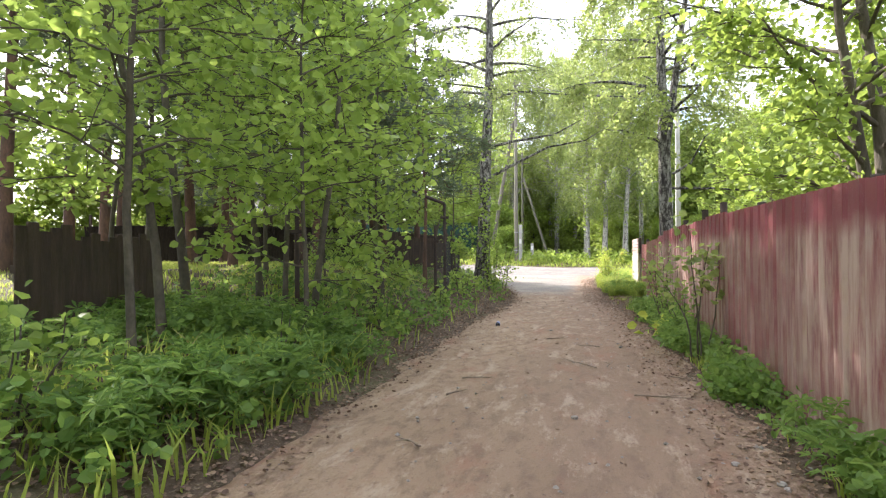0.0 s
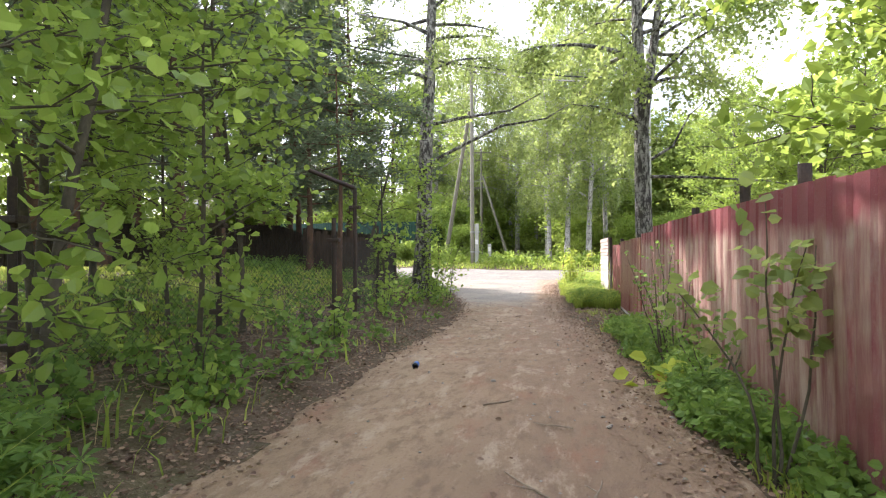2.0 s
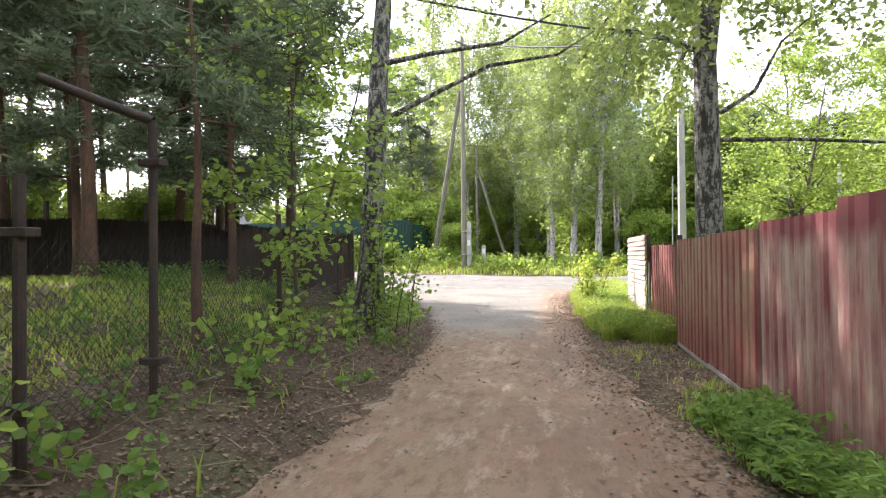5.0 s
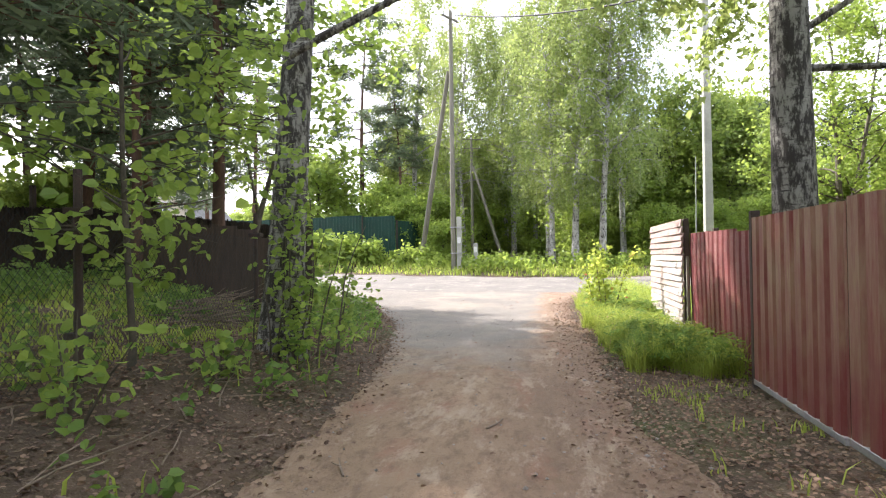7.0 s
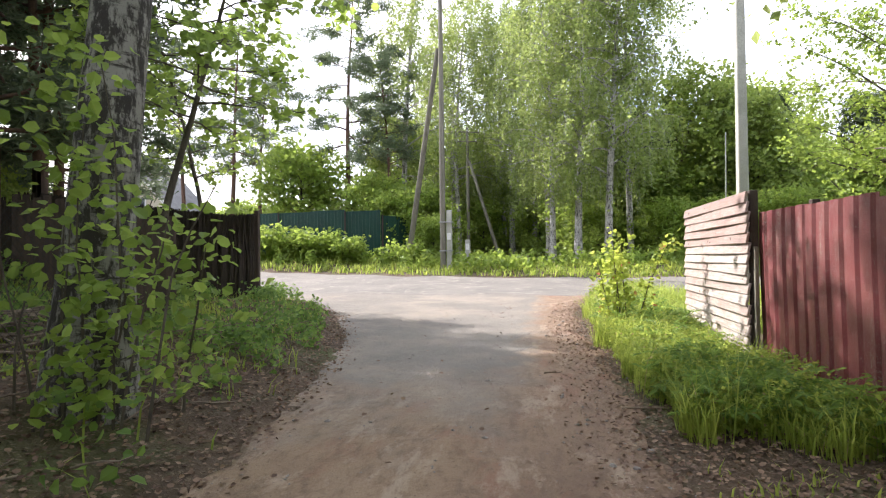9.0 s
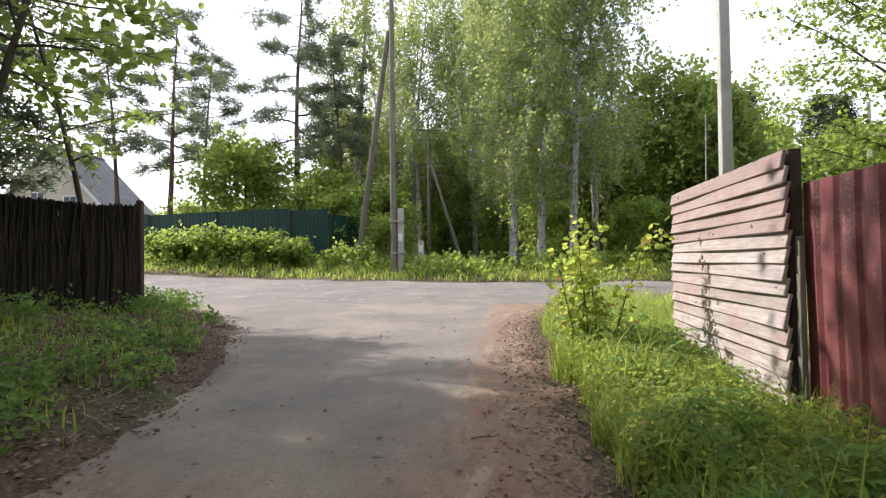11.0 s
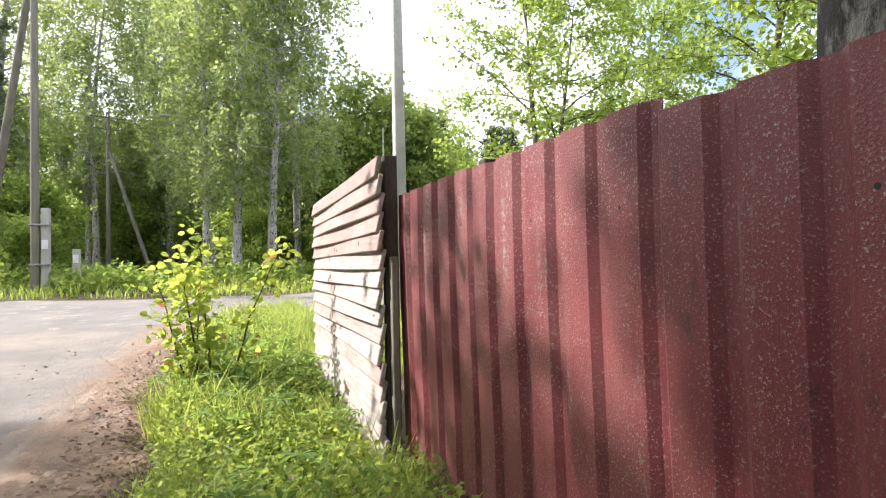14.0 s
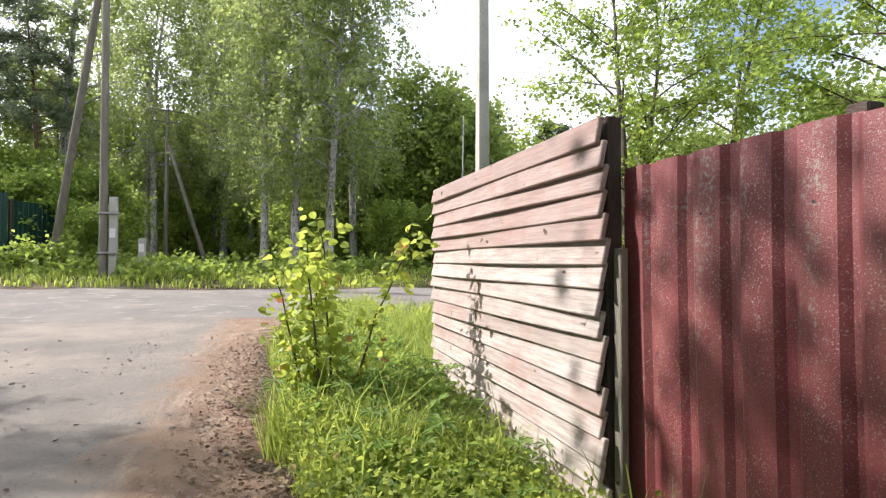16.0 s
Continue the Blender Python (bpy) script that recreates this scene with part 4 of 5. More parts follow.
# pines
PINE = [make_tree("pine", "tall pine with bare reddish trunk and dark needle clumps", h, 0.014 * h - 0.02, M_PINEBARK, M_NEEDLE, crown_from=cf, spread=sp, limbs=30, twigs=9, per_twig=44,
                  leaf_size=0.23, shape="needle", angle=0.1, wob=0.02, category="pine tree", group="pines", profile="top", sides=9, twig_len=0.7, scatter=0.14, up=0.1)
        for h, cf, sp in ((16, 0.35, 3.0), (14, 0.45, 2.4), (11.5, 0.24, 2.2))]
# pine at (-9.6, 22.5) is added so its crown shades the red fence
PINE_SPOTS = [(-12.5, 46, 0, 1.1), (-25, 48, 1, 1.1), (-7.6, 19.9, 2, 0.8), (-8.9, 21.9, 2, 0.9), (-11.2, 24.5, 2, 1.0), (-13.5, 27.5, 2, 1.0), (-10.5, 18.6, 2, 0.85), (-15.5, 20.5, 2, 1.0), (-8.6, 12.0, 2, 0.8), (-11.5, 11.0, 2, 1.0), (-20.3, 46.0, 0, 1.0), (-21.7, 52, 1, 1.1), (-6.6, 20.95, 1, 0.82), (-9.6, 22.5, 1, 0.85), (-10.2, 21.5, 0, 0.75), (-14, 22, 1, 0.9), (-16.5, 26, 1, 0.9), (-12.5, 17, 0, 0.8), (-20, 27, 0, 1.0), (-19, 19, 1, 1.0), (-9.2, 17.5, 1, 0.9), (-10.8, 13.2, 0, 0.8), (-13.5, 19.5, 1, 0.9), (-8.0, 14.2, 1, 0.75), 
              (-16, 14, 0, 0.9), (-12, 9.0, 1, 0.9), (-16, 8, 0, 0.85), (-18, 24, 0, 0.9), (-30, 43, 1, 1.0), (-9.5, 45.5, 1, 0.9), (-14.5, 4, 1, 1)]
for k, (x, y, v, s) in enumerate(PINE_SPOTS):
    if k < 3:
        put(PINE[v], x, y, gz(x, y) - 0.05, 40 * k, s)
    else:
        again(PINE[v], x, y, gz(x, y) - 0.05, rng.uniform(0, 360), s)
# young maple whose boughs reach over the lane
maple = make_tree("maple", "young maple leaning over the lane with broad leaves", 6.8, 0.075, M_SAPBARK, M_LEAF_NEAR, crown_from=0.42, spread=2.3, limbs=30, twigs=6, per_twig=13,
                  leaf_size=0.13, shape="round", angle=0.2, lean=(0.24, 0.05), wob=0.04, twig_len=0.6, scatter=0.13, up=0.4)
put(maple, -6.3, 21.0, gz(-6.3, 21.0), 0)
# low pine bough beside the lane
young = make_tree("pine", "young dark pine with drooping boughs", 5.2, 0.07, M_PINEBARK, M_NEEDLE, crown_from=0.5, spread=1.7, limbs=18, twigs=7, per_twig=40, leaf_size=0.14, shape="needle",
                  angle=0.0, category="pine tree", group="pines", profile="top", twig_len=0.5, scatter=0.09, up=0.1)
put(young, -4.1, 13.6, gz(-4.1, 13.6))

# weeping birches over the cross road
BIR = [make_tree("birch", "tall weeping birch with white trunk", h, 0.2, M_BIRCH, M_LEAF_BIRCH, crown_from=0.24, spread=sp, limbs=44, twigs=9, per_twig=28, leaf_size=0.165,
                 weep=0.75, angle=0.55, wob=0.03, group="birches beyond the road", sides=8, twig_len=1.0, scatter=0.15) for h, sp in ((19, 3.4), (17, 3.0))]
for k, (x, y, v, s) in enumerate([(0.95, 41.0, 0, 1.0), (2.3, 40.5, 1, 1.05), (-0.25, 41.8, 1, 0.9), (1.2, 50, 0, 1.1), (-9.0, 64, 1, 1.3), (-4.6, 67, 0, 1.3), (-13, 66, 0, 1.2), (2.0, 48, 0, 1.0), (-9.2, 47, 0, 1.15), (-0.5, 58, 1, 1.25), (-8.4, 63, 0, 1.35), (-3.8, 64.5, 1, 1.5), (-1.6, 62, 0, 1.2), (3.6, 42.6, 1, 0.95)]):
    if k < 2:
        put(BIR[v], x, y, gz(x, y), 70 * k, s)
    else:
        again(BIR[v], x, y, gz(x, y), rng.uniform(0, 360), s)

# broadleaf trees behind the red fence and in the wood
MAP = [make_tree("broadleaf_tree", "bright green broadleaf tree with several thin stems", h, 0.12, M_BARK, M_LEAF_MID, crown_from=0.16, spread=sp, limbs=44, twigs=10, per_twig=30, leaf_size=0.11,
                 angle=0.6, wob=0.05, group="trees behind the fence", fork=0.2, twig_len=0.75, scatter=0.12, up=0.2) for h, sp in ((8.5, 2.6), (7.0, 2.4))]
for k, (x, y, v, s) in enumerate([(7.2, 27.5, 0, 1.0), (7.6, 20.0, 1, 1.0), (9.5, 24.0, 0, 0.95), (6.4, 11.0, 0, 0.95), (3.9, 8.8, 1, 1.2), (10.5, 15.0, 1, 1.1), (11.5, 29.5, 0, 1.05),
                                  (7.5, -0.5, 0, 1.1), (5.2, 15.0, 1, 0.62)]):
    if k < 2:
        put(MAP[v], x, y, gz(x, y), 50 * k, s)
    else:
        again(MAP[v], x, y, gz(x, y), rng.uniform(0, 360), s)

FAR = [make_tree("woodland_tree", "dense green woodland tree", h, 0.16, M_BARK, lf, crown_from=0.05, spread=sp, limbs=44, twigs=8, per_twig=24, leaf_size=0.27, up=0.2, angle=0.5, wob=0.05,
                 group="woodland", twig_len=1.1, scatter=0.32, sides=6, split=False) for h, sp, lf in ((9, 3.2, M_LEAF_FAR), (6, 2.8, M_LEAF_MID), (11, 3.4, M_LEAF_FAR))]
far_spots = []
rw = random.Random(11)
for k in range(34):
    x = 2.6 + 44 * k / 33 + rw.uniform(-1, 1)
    far_spots.append((x, 45 + 6 * rw.random(), rw.choice((0, 1, 1)), rw.uniform(0.75, 1.05)))
for k in range(16):
    far_spots.append((-14 + 60 * k / 15, 66 + 10 * rw.random(), rw.choice((0, 2)), rw.uniform(1.0, 1.4)))
for k in range(9):
    far_spots.append((-50 + 36 * k / 8, 66 + 10 * rw.random(), 1, rw.uniform(0.8, 1.1)))
far_spots += [(-12.5, 23.4, 1, 0.5), (-10.9, 21.9, 1, 0.42), (-15, 24, 1, 0.5), (-19, 29, 1, 0.55), (-17, 22.5, 1, 0.5), (-1.0, 62, 1, 0.8), (-6.4, 65, 1, 0.9), (-10.2, 58, 1, 0.8), (-13, 60, 1, 0.8), (-6.0, 41, 1, 0.4),
              (2.2, 43.4, 1, 0.5), (-10, 69, 2, 1.2), (-5, 71, 2, 1.3), (-1.5, 70, 0, 1.4), (5, 41.8, 1, 0.5), (7.8, 41, 1, 0.5), (10.5, 41.5, 1, 0.55)]
far_spots += [(-15.5, 45.5, 1, 1.1), (-10.4, 44.5, 1, 0.75), (-8.3, 42.5, 1, 0.6), (-7.3, 45, 1, 0.7)]
for k in range(12):
    far_spots.append((14 + 18 * rw.random(), -4 + 44 * k / 11, rw.choice((0, 1, 2)), rw.uniform(0.8, 1.0)))
for k in range(14):
    far_spots.append((-20 - 7 * rw.random(), -6 + 34 * k / 13, 1, rw.uniform(0.75, 1.0)))
far_spots += [(-2.0, -12, 0, 1.1), (5, -13, 2, 1), (-8, -10, 2, 1.1), (1.5, -16, 2, 1.2), (-13, -4, 0, 1.1), (10, -8, 0, 1.0)]
for k, v in enumerate((0, 1, 2)):
    x, y = ((-10.5, 50), (2.8, 46.5), (6.0, 47.5))[k]
    put(FAR[v], x, y, gz(x, y) - 0.1, 30 * k)
for x, y, v, s in far_spots:
    again(FAR[v], x, y, gz(x, y) - 0.1, rng.uniform(0, 360), s)

SPR = make_tree("spruce", "dark narrow spruce at the edge of the wood", 12, 0.16, M_BARK, M_SPRUCE, crown_from=0.06, spread=2.3, limbs=70, twigs=7, per_twig=26, leaf_size=0.3, shape="needle", angle=-0.05,
                category="spruce tree", group="spruces", profile="cone", twig_len=0.7, scatter=0.16, up=0.1, split=False)
put(SPR, 8.5, 55, gz(8.5, 55))
for x, y, s in ((12.5, 58, 0.95), (16, 60, 1.1), (20, 57, 1.0), (6.0, 62, 1.1), (24, 61, 1.1), (29, 58, 1.0)):
    again(SPR, x, y, gz(x, y), rng.uniform(0, 360), s)


# ---- shrubs ----
def shrub(name, label, at, n, rad, high, size, leaf, stems=9, shape="round", group="", low=1.4):
    """Several stems with leaves set on them, uneven in outline."""
    root = thing(name, (at[0], at[1], gz(*at) - 0.02), label, "shrub", group)
    tb, pts = Tubes(5), []
    for k in range(stems):
        a = rng.uniform(0, 6.28)
        st = bend((math.cos(a) * 0.05, math.sin(a) * 0.05, -0.03), (math.cos(a) * rad / high, math.sin(a) * rad / high, 1), high * rng.uniform(0.6, 1.05), 7, 0.09)
        tb.add(st, np.linspace(0.012, 0.003, 8))
        for _ in range(n // stems):
            y = rng.uniform(low, 6.99)
            j = int(y)
            pts.append(st[j] + (st[j + 1] - st[j]) * (y - j) + rng.normal(size=3) * 0.06 * (1 + rad))
    part("stem", tb.mesh("stem", M_SAPBARK), None, root)
    part("foliage", leaf_mesh("foliage", np.array(pts), size, leaf, 0.4, shape), None, root)
    return root


shrub("shrub", "sunlit young aspen shrub with yellow-green leaves", (0.62, 21.5), 1000, 0.30, 1.75, 0.065, M_LEAF_BUSH, 5, low=0.9)
shrub("shrub", "thin maple sapling before the red fence", (1.18, 9.4), 520, 0.42, 1.45, 0.055, M_WEED, 9, "kite")
shrub("shrub", "thin maple sapling before the red fence", (1.25, 8.2), 480, 0.22, 0.9, 0.055, M_WEED, 6, "kite")
shrub("shrub", "pale leafed sapling before the red fence", (1.15, 6.7), 170, 0.30, 1.75, 0.085, M_LEAF_BIRCH, 4, low=4.2)
shrub("shrub", "low broad-leaved maple seedling", (1.05, 8.8), 60, 0.35, 0.5, 0.15, M_LEAF_BUSH, 5)
for x, y, r, h, n in ((-15.2, 38.9, 1.6, 1.9, 3200), (-13.0, 38.6, 1.6, 1.9, 3200), (-10.9, 38.2, 1.5, 1.8, 3000), (-9.4, 38.0, 1.2, 1.4, 1600), (-6.9, 38.6, 0.9, 1.4, 900)):
    shrub("shrub", "round spreading hedge shrub beside the green fence", (x, y), n, r, h, 0.19, M_LEAF_MID, 40, "kite", "shrubs at the green fence")
for x, y, h in ((-2.9, 4.6, 0.7), (-2.7, 7.2, 0.6), (-2.75, 9.9, 0.8), (-2.85, 12.4, 0.9), (-3.1, 14.0, 0.8), (-3.2, 2.4, 0.8), (-3.0, 15.4, 0.5)):
    shrub("shrub", "low leafy seedling at the edge of the lane", (x, y), 90, 0.3, h, 0.09, M_LEAF_NEAR, 5, "round", "seedlings along the lane")


# ---- grass, weeds, litter ----
def scatter_in(n, x0, x1, y0, y1, keep):
    x, y = rng.uniform(x0, x1, n), rng.uniform(y0, y1, n)
    k = keep(x, y)
    return x[k], y[k]


def patchy(x, y, s, level):
    return smooth_noise(x * 0.8, y, s) + 0.6 * smooth_noise(x + 5, y * 1.2, s * 2.7) + rng.normal(size=len(x)) * 0.3 > level


def grass(name, label, x, y, high, width=0.008):
    """Bent tapering blades."""
    n = len(x)
    h = high * rng.uniform(0.4, 1.2, n) * (0.8 + 0.28 * smooth_noise(x, y, 2.6) + 0.16 * smooth_noise(x, y, 7.0))
    a = rng.uniform(0, 6.28, n)
    lean = rng.uniform(0.1, 0.75, n) * h
    z = ground_z(x, y) - 0.01
    d = np.stack([np.cos(a), np.sin(a)], 1)
    s = np.stack([-np.sin(a), np.cos(a)], 1) * (width * rng.uniform(0.7, 1.5, n))[:, None]
    rows = []
    for k, w in ((0, 1.0), (0.5, 0.85), (1.0, 0.08)):
        c = np.stack([x, y], 1) + d * (lean * k ** 2)[:, None]
        zz = z + h * (k - 0.22 * k ** 3)
        for sg in (-1, 1):
            rows.append(np.concatenate([c + sg * s * w, zz[:, None]], 1))
    v = np.stack(rows, 1).reshape(-1, 3)
    f = np.array([[0, 1, 3, 2], [2, 3, 5, 4]])
    ob = new(name, mesh_from(name, v, (f[None] + (np.arange(n) * 6)[:, None, None]).reshape(-1, 4), M_GRASS))
    return tagged(ob, label, "grass", kind="stuff")


def weeds(name, label, x, y, high, size, mat, per=9, shape="round"):
    """Leafy low plants: whorls of leaves at several heights on a stem."""
    n = len(x)
    h = high * rng.uniform(0.4, 1.15, n)
    z = ground_z(x, y)
    u = rng.uniform(0.1, 1, (n, per))
    p = np.stack([x[:, None] + rng.normal(size=(n, per)) * 0.05, y[:, None] + rng.normal(size=(n, per)) * 0.05, z[:, None] + u * h[:, None]], -1).reshape(-1, 3)
    ob = new(name, leaf_mesh(name, p, size, mat, 0.3, shape))
    return tagged(ob, label, "plants", kind="stuff")


def palmate(name, label, x, y, high, size, mat, palms=7):
    """Plants with hand-shaped leaves: seven narrow leaflets round each stalk's end."""
    n = len(x)
    h = high * rng.uniform(0.5, 1.1, n)
    c = np.stack([np.repeat(x, palms) + rng.normal(size=n * palms) * 0.10, np.repeat(y, palms) + rng.normal(size=n * palms) * 0.10,
                  np.repeat(ground_z(x, y), palms) + np.repeat(h, palms) * rng.uniform(0.35, 1, n * palms)], 1)
    tilt = rng.normal(size=(n * palms, 3)) * 0.35 + np.array([0, 0, 1])
    tilt /= np.linalg.norm(tilt, axis=1, keepdims=True)
    u = np.cross(tilt, [1.0, 0.2, 0])
    u /= np.linalg.norm(u, axis=1, keepdims=True)
    w = np.cross(tilt, u)
    s = (size * rng.uniform(0.7, 1.25, n * palms))[:, None]
    vs = []
    for k in range(7):
        a = 2 * math.pi * k / 7
        d = u * math.cos(a) + w * math.sin(a)
        e = np.cross(tilt, d)
        for l, q, z in ((0.04, 0, 0), (0.6, 0.15, 0.1), (1.0, 0, -0.06), (0.6, -0.15, 0.1)):
            vs.append(c + s * (d * l + e * q + tilt * z))
    v = np.stack(vs, 1).reshape(-1, 3)
    ob = new(name, mesh_from(name, v, np.arange(len(v)).reshape(-1, 4), mat))
    return tagged(ob, label, "plants", kind="stuff")


x, y = scatter_in(900, 0.5, 1.62, 17.0, 24, lambda x, y: (np.hypot(x - 0.8, y - 16.9) > 0.9) & (x > right_edge(y) + 0.3) & (x < np.where(y < 19.5, 1.55, 1.38)) & patchy(x, y, 1.9, 0.1))
palmate("lupins", "lupins with hand-shaped leaves by the fence", x, y, 0.45, 0.085, M_WEED)
x, y = scatter_in(700, 0.8, 1.36, 1.5, 12.5, lambda x, y: (x > right_edge(y) + 0.15) & patchy(x, y, 1.7, 0.2))
palmate("lupins", "lupins with hand-shaped leaves along the red fence", x, y, 0.36, 0.08, M_WEED)
x, y = scatter_in(1900, -6.5, -2.0, 0.5, 5.8, lambda x, y: (x < left_edge(y) - 0.25) & patchy(x, y, 1.4, 0.1))
palmate("lupins", "lupins and nettles in the shade of the saplings", x, y, 0.5, 0.095, M_WEED)
x, y = scatter_in(50000, 0.1, 2.0, 16.9, 28, lambda x, y: (x > right_edge(y) + 0.22 + 0.16 * np.sin(y * 5.1) * np.sin(y * 2.3)) & (x < np.where(y < 19.5, 1.62, np.where(y < 22.1, 1.46, 2.2))) & patchy(x, y, 2.0, -0.9) & (np.hypot(x - 0.8, y - 16.9) > 0.75 + 0.15 * np.sin(x * 9)))
grass("grass", "lush sunlit roadside grass by the board screen", x, y, 0.54, 0.0042)
x, y = scatter_in(5200, 0.1, 2.0, 17.2, 26, lambda x, y: (x > right_edge(y) + 0.25) & (np.hypot(x - 0.8, y - 16.9) > 0.8) & (x < np.where(y < 19.5, 1.6, 1.42)) & patchy(x, y, 1.7, -0.7))
weeds("weeds", "low nettles and herbs among the grass", x, y, 0.38, 0.036, M_GRASS, 30, "kite")
x, y = scatter_in(900, 0.3, 1.5, 17.6, 24, lambda x, y: (x > right_edge(y) + 0.25) & (x < np.where(y < 19.5, 1.55, 1.4)))
grass("grass", "tall seeding grass stalks before the board screen", x, y, 0.8, 0.0035)
x, y = scatter_in(30000, 1.8, 14, 22.2, 28.2, lambda x, y: (y < near_edge(x) - 0.2) & (x > right_edge(y) + 0.1))
grass("grass", "long grass behind the board screen", x, y, 0.35, 0.009)
x, y = scatter_in(34000, -30, 26, 34.2, 41, lambda x, y: (y > far_edge(x) + 0.1) & (rng.uniform(size=len(x)) < np.clip(1.3 - (y - far_edge(x)) / 5, 0.1, 1)))
grass("grass", "grassy bank beyond the cross road", x, y, 0.38, 0.02)
x, y = scatter_in(5200, -30, 26, 35.5, 42, lambda x, y: (y > far_edge(x) + 0.9) & patchy(x, y, 1.1, 0.1))
weeds("weeds", "weeds on the bank beyond the cross road", x, y, 0.7, 0.16, M_LEAF_MID)
x, y = scatter_in(9500, -7, -1.5, -2, 17, lambda x, y: (x < left_edge(y) - 0.12) & (rng.uniform(size=len(x)) < np.interp(y, [0, 4.5, 8, 12], [1, 0.55, 0.25, 0.12])) & patchy(x, y, 2.2, 0.0))
grass("grass", "long grass along the shaded lane edge", x, y, 0.34, 0.008)
x, y = scatter_in(900, -3.6, -1.9, 0.5, 5.2, lambda x, y: (x < left_edge(y) - 0.15))
grass("grass", "tall coarse grass tufts beside the lane", x, y, 0.5, 0.009)
x, y = scatter_in(9500, -7, -1.8, -2, 17, lambda x, y: (x < left_edge(y) - 0.2) & (rng.uniform(size=len(x)) < np.interp(y, [0, 4.5, 8, 12], [1, 0.5, 0.22, 0.07])) & patchy(x, y, 1.5, 0.0))
weeds("weeds", "shaded herbs and ground elder beside the lane", x, y, 0.40, 0.075, M_WEED, 12)
x, y = scatter_in(18000, -9, -2.3, 17, 29, lambda x, y: (x < left_edge(y) - 0.15 - 0.5 * rng.uniform(size=len(x))) & patchy(x, y, 3.1, 0.25))
grass("grass", "grass at the lane corner", x, y, 0.22, 0.006)
x, y = scatter_in(5200, -9, -2.6, 17.0, 29, lambda x, y: (x < left_edge(y) - 0.3) & patchy(x, y, 2.3, 0.3))
weeds("weeds", "herbs at the lane corner", x, y, 0.36, 0.055, M_WEED, 14)
x, y = scatter_in(52000, -17, -4.0, 5, 21, lambda x, y: patchy(x, y, 1.3, -0.5))
grass("grass", "yellowish grass of the fenced garden", x, y, 0.17, 0.009)
x, y = scatter_in(5200, 0.7, 1.4, 0.0, 12.9, lambda x, y: (x > right_edge(y) + 0.12 + 0.12 * np.sin(y * 2.2)) & patchy(x, y, 2.0, -0.2))
weeds("weeds", "green herbs along the red fence", x, y, 0.30, 0.055, M_WEED, 12)
x, y = scatter_in(9000, 0.6, 1.4, 0.0, 13.2, lambda x, y: (x > right_edge(y) + 0.1) & patchy(x, y, 2.0, 0.1))
grass("grass", "thin grass along the red fence", x, y, 0.22, 0.006)
x, y = scatter_in(2500, 0.5, 1.6, 13.2, 17.2, lambda x, y: (x > right_edge(y) + 0.1) & patchy(x, y, 2.4, 0.7))
grass("grass", "sparse grass before the gate", x, y, 0.16, 0.006)


def litter(name, label, x, y, size):
    p = np.stack([x, y, ground_z(x, y) + rng.uniform(0.012, 0.035, len(x))], 1)
    v, f = leaf_arrays(p, size, 0.7, "round", 0.0)
    k = v.reshape(-1, 6, 3)
    k[:, :, 2] = p[:, None, 2] + (k[:, :, 2] - p[:, None, 2]) * 0.6
    return tagged(new(name, mesh_from(name, k.reshape(-1, 3), f, M_LITTER)), label, "fallen leaves", kind="stuff")


x, y = scatter_in(38000, -0.4, 1.65, 0, 27, lambda x, y: (x > right_edge(y) - 0.12 - 0.55 * rng.uniform(size=len(x)) ** 2) & ((y < 18) | (x < right_edge(y) + 0.3)))
litter("leaf_litter", "dry pale fallen leaves on the verge", x, y, 0.033)
x, y = scatter_in(60000, -6.5, -1.6, 0, 26, lambda x, y: (x < left_edge(y) + 0.12 + 0.1 * rng.normal(size=len(x))) & (x > left_edge(y) - 3.0))
litter("leaf_litter", "brown fallen leaves on the shaded bank", x, y, 0.037)
x, y = scatter_in(360, -2.6, 1.1, 0, 27, lambda x, y: (x > left_edge(y)) & (x < right_edge(y)))
litter("leaf_litter", "scattered dry leaves on the lane", x, y, 0.04)


def twig(at, turn, length, r=0.009):
    root = thing("twig", (at[0], at[1], gz(*at) + 0.02), "dry bare twig lying on the lane", "twig", "twigs on the lane")
    tb = Tubes(5)
    p = bend((0, 0, 0), (math.cos(turn), math.sin(turn), 0), length, 6, 0.10)
    p[:, 2] = 0.008 + 0.004 * np.sin(np.arange(7))
    tb.add(p, np.linspace(r, r * 0.4, 7))
    q = bend(p[3], (math.cos(turn + 0.7), math.sin(turn + 0.7), 0), length * 0.3, 3, 0.1)
    q[:, 2] = p[3][2] + 0.004
    tb.add(q, np.linspace(r * 0.6, r * 0.3, 4))
    part("stick", tb.mesh("stick", M_TWIG), None, root)


for at, turn, length in (((-1.05, 3.35), 2.6, 0.28), ((0.05, 6.1), 2.2, 0.6), ((0.16, 6.2), 1.5, 0.35), ((0.75, 5.9), -0.6, 0.55), ((0.35, 5.0), -0.2, 0.5), ((-1.2, 5.2), 0.2, 0.3), ((0.1, 7.4), 2.8, 0.3),
                         ((0.45, 9.0), -0.4, 0.4), ((-0.6, 7.9), 0.5, 0.3), ((-0.8, 15.3), 0.9, 0.3), ((0.2, 18.3), 0.1, 0.5), ((-1.5, 14.2), 1.9, 0.3), ((-0.4, 19.4), 0.4, 0.2), ((-1.2, 4.6), 0.9, 0.25)):
    twig(at, turn, length)

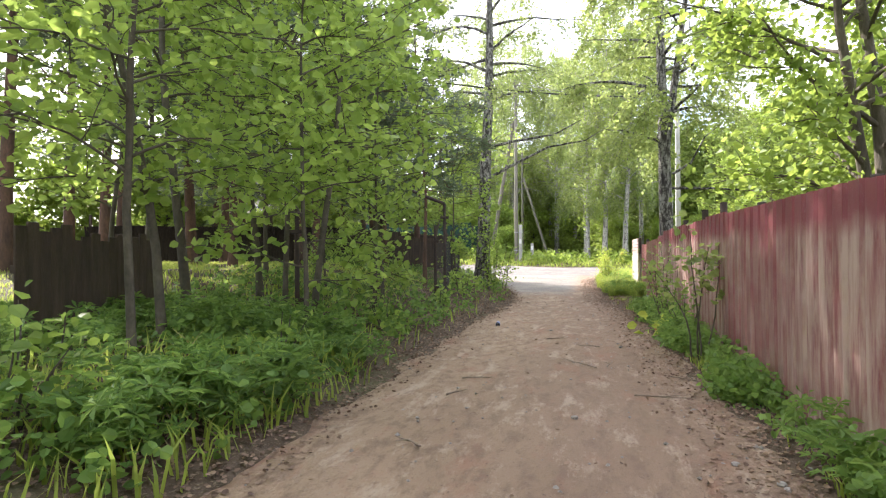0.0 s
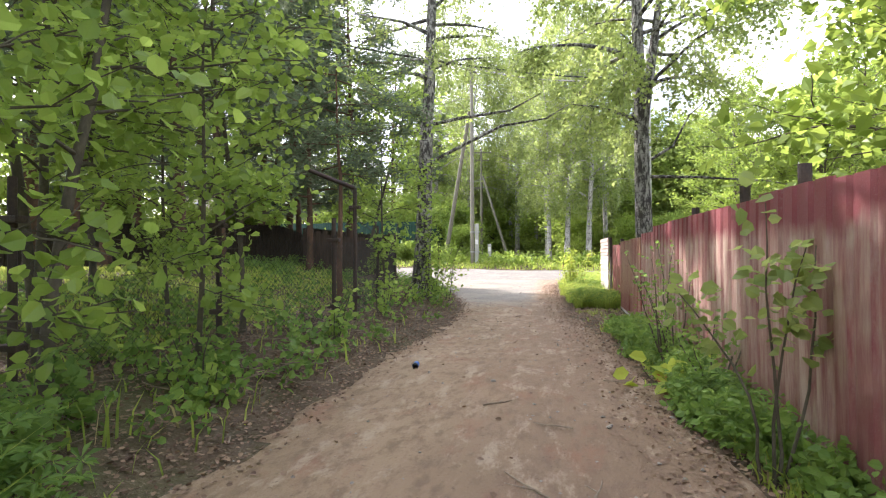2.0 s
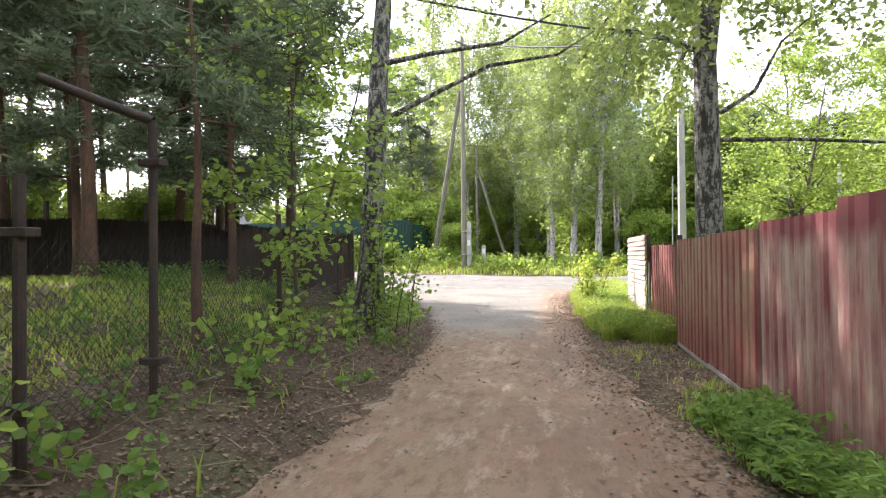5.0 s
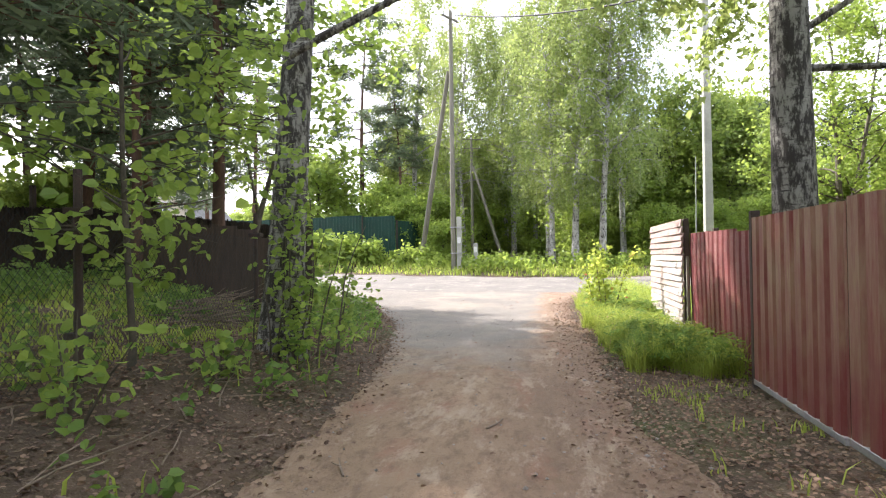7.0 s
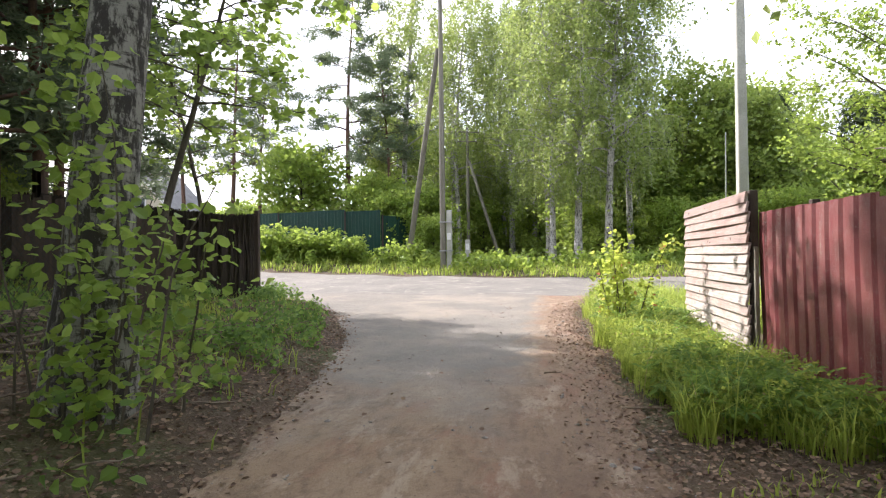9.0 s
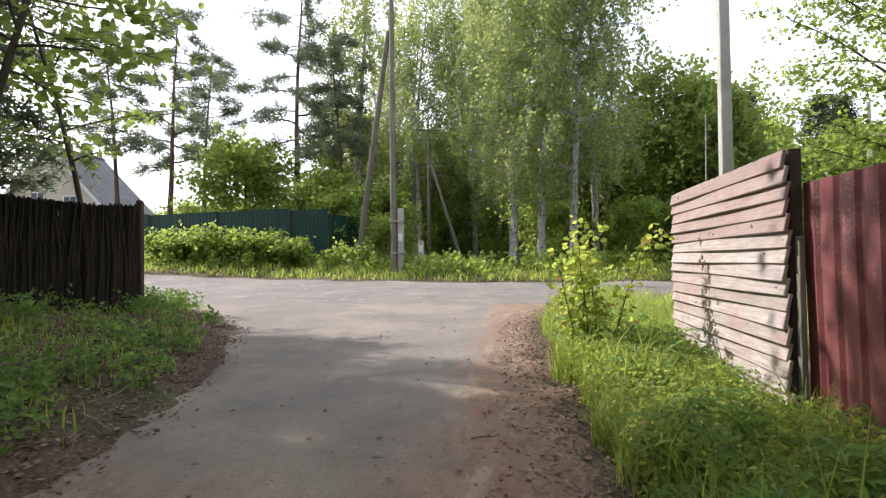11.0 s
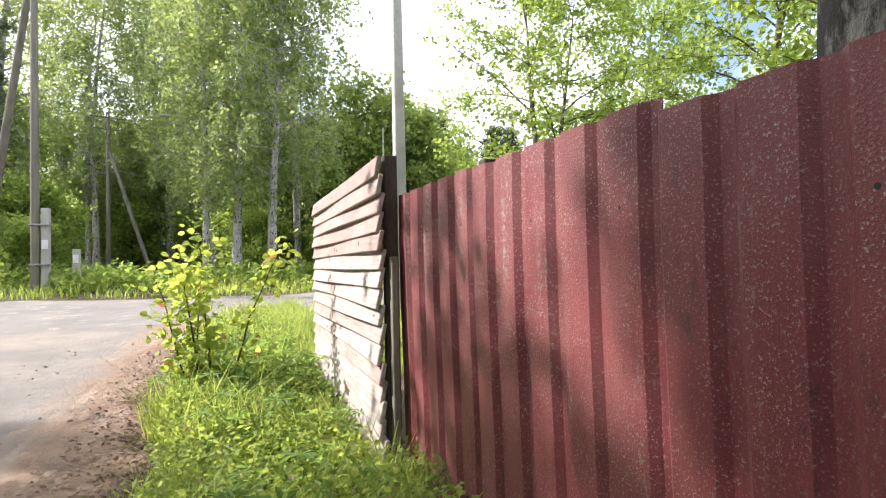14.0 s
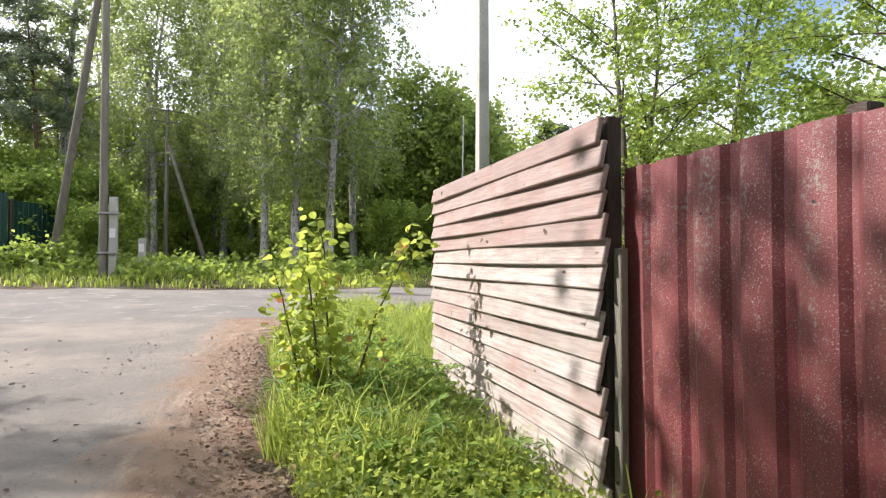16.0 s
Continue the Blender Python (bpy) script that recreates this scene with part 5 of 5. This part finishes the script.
rs = random.Random(3)
for k in range(46):
    y = rs.uniform(2.5, 25)
    x = rs.choice((rs.uniform(float(left_edge(y)), float(right_edge(y))), float(right_edge(y)) - rs.uniform(-0.1, 0.35)))
    bm = bmesh.new()
    bmesh.ops.create_icosphere(bm, subdivisions=2, radius=rs.uniform(0.008, 0.028))
    for v in bm.verts:
        v.co *= 1 + 0.25 * noise.noise(v.co * 60 + Vector((k, 0, 0)))
        v.co.z *= 0.6
    me = bpy.data.meshes.new("stone")
    bm.to_mesh(me)
    bm.free()
    me.materials.append(M_STONE)
    st = tagged(new("stone", me), "small grey stone on the lane", "stone", "stones on the lane")
    st.location = (x, y, gz(x, y) + 0.016)

# crushed drink bottle on the lane
bottle = thing("bottle", (-1.55, 9.45, gz(-1.55, 9.45) + 0.045), "crushed dark plastic bottle with blue label on the lane", "bottle")
bottle.rotation_euler = (0, 0, radians(10))
for nm, prof, mat in (("body", [(-0.11, 0.026), (-0.105, 0.033), (-0.05, 0.03), (0.0, 0.033), (0.05, 0.031), (0.09, 0.014), (0.11, 0.013)], M_BLACK), ("label", [(-0.045, 0.0345), (0.04, 0.0345)], M_BLUE), ("cap", [(0.105, 0.016), (0.125, 0.016), (0.127, 0.002)], M_WHITE)):
    tb = Tubes(14)
    tb.add([(0.004 * math.sin(a * 40), a, -0.01) for a, _ in prof], [r for _, r in prof])
    part(nm, tb.mesh(nm, mat), None, bottle)

# dead sticks on the shaded bank
tb = Tubes(4)
x, y = scatter_in(520, -5.5, -2.0, 6, 21, lambda x, y: x < left_edge(y) - 0.15)
for px, py in zip(x, y):
    a = rng.uniform(0, 6.28)
    p = bend((px, py, gz(px, py) + 0.03), (math.cos(a), math.sin(a), rng.uniform(-0.05, 0.25)), rng.uniform(0.15, 0.7), 4, 0.12)
    tb.add(p, np.linspace(0.007, 0.003, 5))
tagged(new("dead_sticks", tb.mesh("dead_sticks", M_TWIG)), "dry dead sticks strewn over the shaded bank", "sticks", kind="stuff")

# heap of dead branches in the garden
heap = thing("brush_pile", (-5.0, 18.1, gz(-5.0, 18.1)), "low heap of grey dead branches on the garden grass", "brush pile", kind="stuff")
tb = Tubes(5)
for k in range(90):
    a, u = rng.normal() * 0.5 + 0.4, rng.normal(size=2) * (0.45, 0.28)
    high = max(0.03, 0.36 - 0.5 * float(np.hypot(*u))) * rng.uniform(0.2, 1)
    p = bend((u[0] - 0.4 * math.cos(a), u[1] - 0.4 * math.sin(a), high), (math.cos(a), math.sin(a), rng.uniform(-0.12, 0.2)), rng.uniform(0.5, 1.3), 5, 0.1)
    tb.add(p, np.linspace(0.012, 0.004, 6))
part("branches", tb.mesh("branches", M_TWIG), None, heap)

# loose gravel
x, y = scatter_in(5200, -3.2, 1.3, 0, 27, lambda x, y: (x > left_edge(y) - 0.1) & (x < right_edge(y) + 0.25) & (rng.uniform(size=len(x)) < 0.25 + 0.75 * np.clip(1 - (right_edge(y) - x) / 0.7, 0, 1)))
octa = np.array([[1, 0, 0], [0, 1, 0], [-1, 0, 0], [0, -1, 0], [0, 0, 0.6], [0, 0, -0.6]])
n = len(x)
ang, sz = rng.uniform(0, 6.28, n), rng.uniform(0.004, 0.013, n) * rng.choice([1, 1, 1, 1.8], n)
ca, sa = np.cos(ang), np.sin(ang)
jit = octa[None] * rng.uniform(0.6, 1.3, (n, 6, 1))
gv = np.stack([jit[..., 0] * ca[:, None] - jit[..., 1] * sa[:, None], jit[..., 0] * sa[:, None] + jit[..., 1] * ca[:, None], jit[..., 2]], -1) * sz[:, None, None]
gv += np.stack([x, y, ground_z(x, y) + 0.014], 1)[:, None]
tri = np.array([[0, 1, 4], [1, 2, 4], [2, 3, 4], [3, 0, 4], [1, 0, 5], [2, 1, 5], [3, 2, 5], [0, 3, 5]])
gravel = new("gravel", mesh_from("gravel", gv.reshape(-1, 3), (tri[None] + (np.arange(n) * 6)[:, None, None]).reshape(-1, 3), M_STONE))
tagged(gravel, "loose fine gravel on the lane and its shoulder", "gravel", kind="stuff")
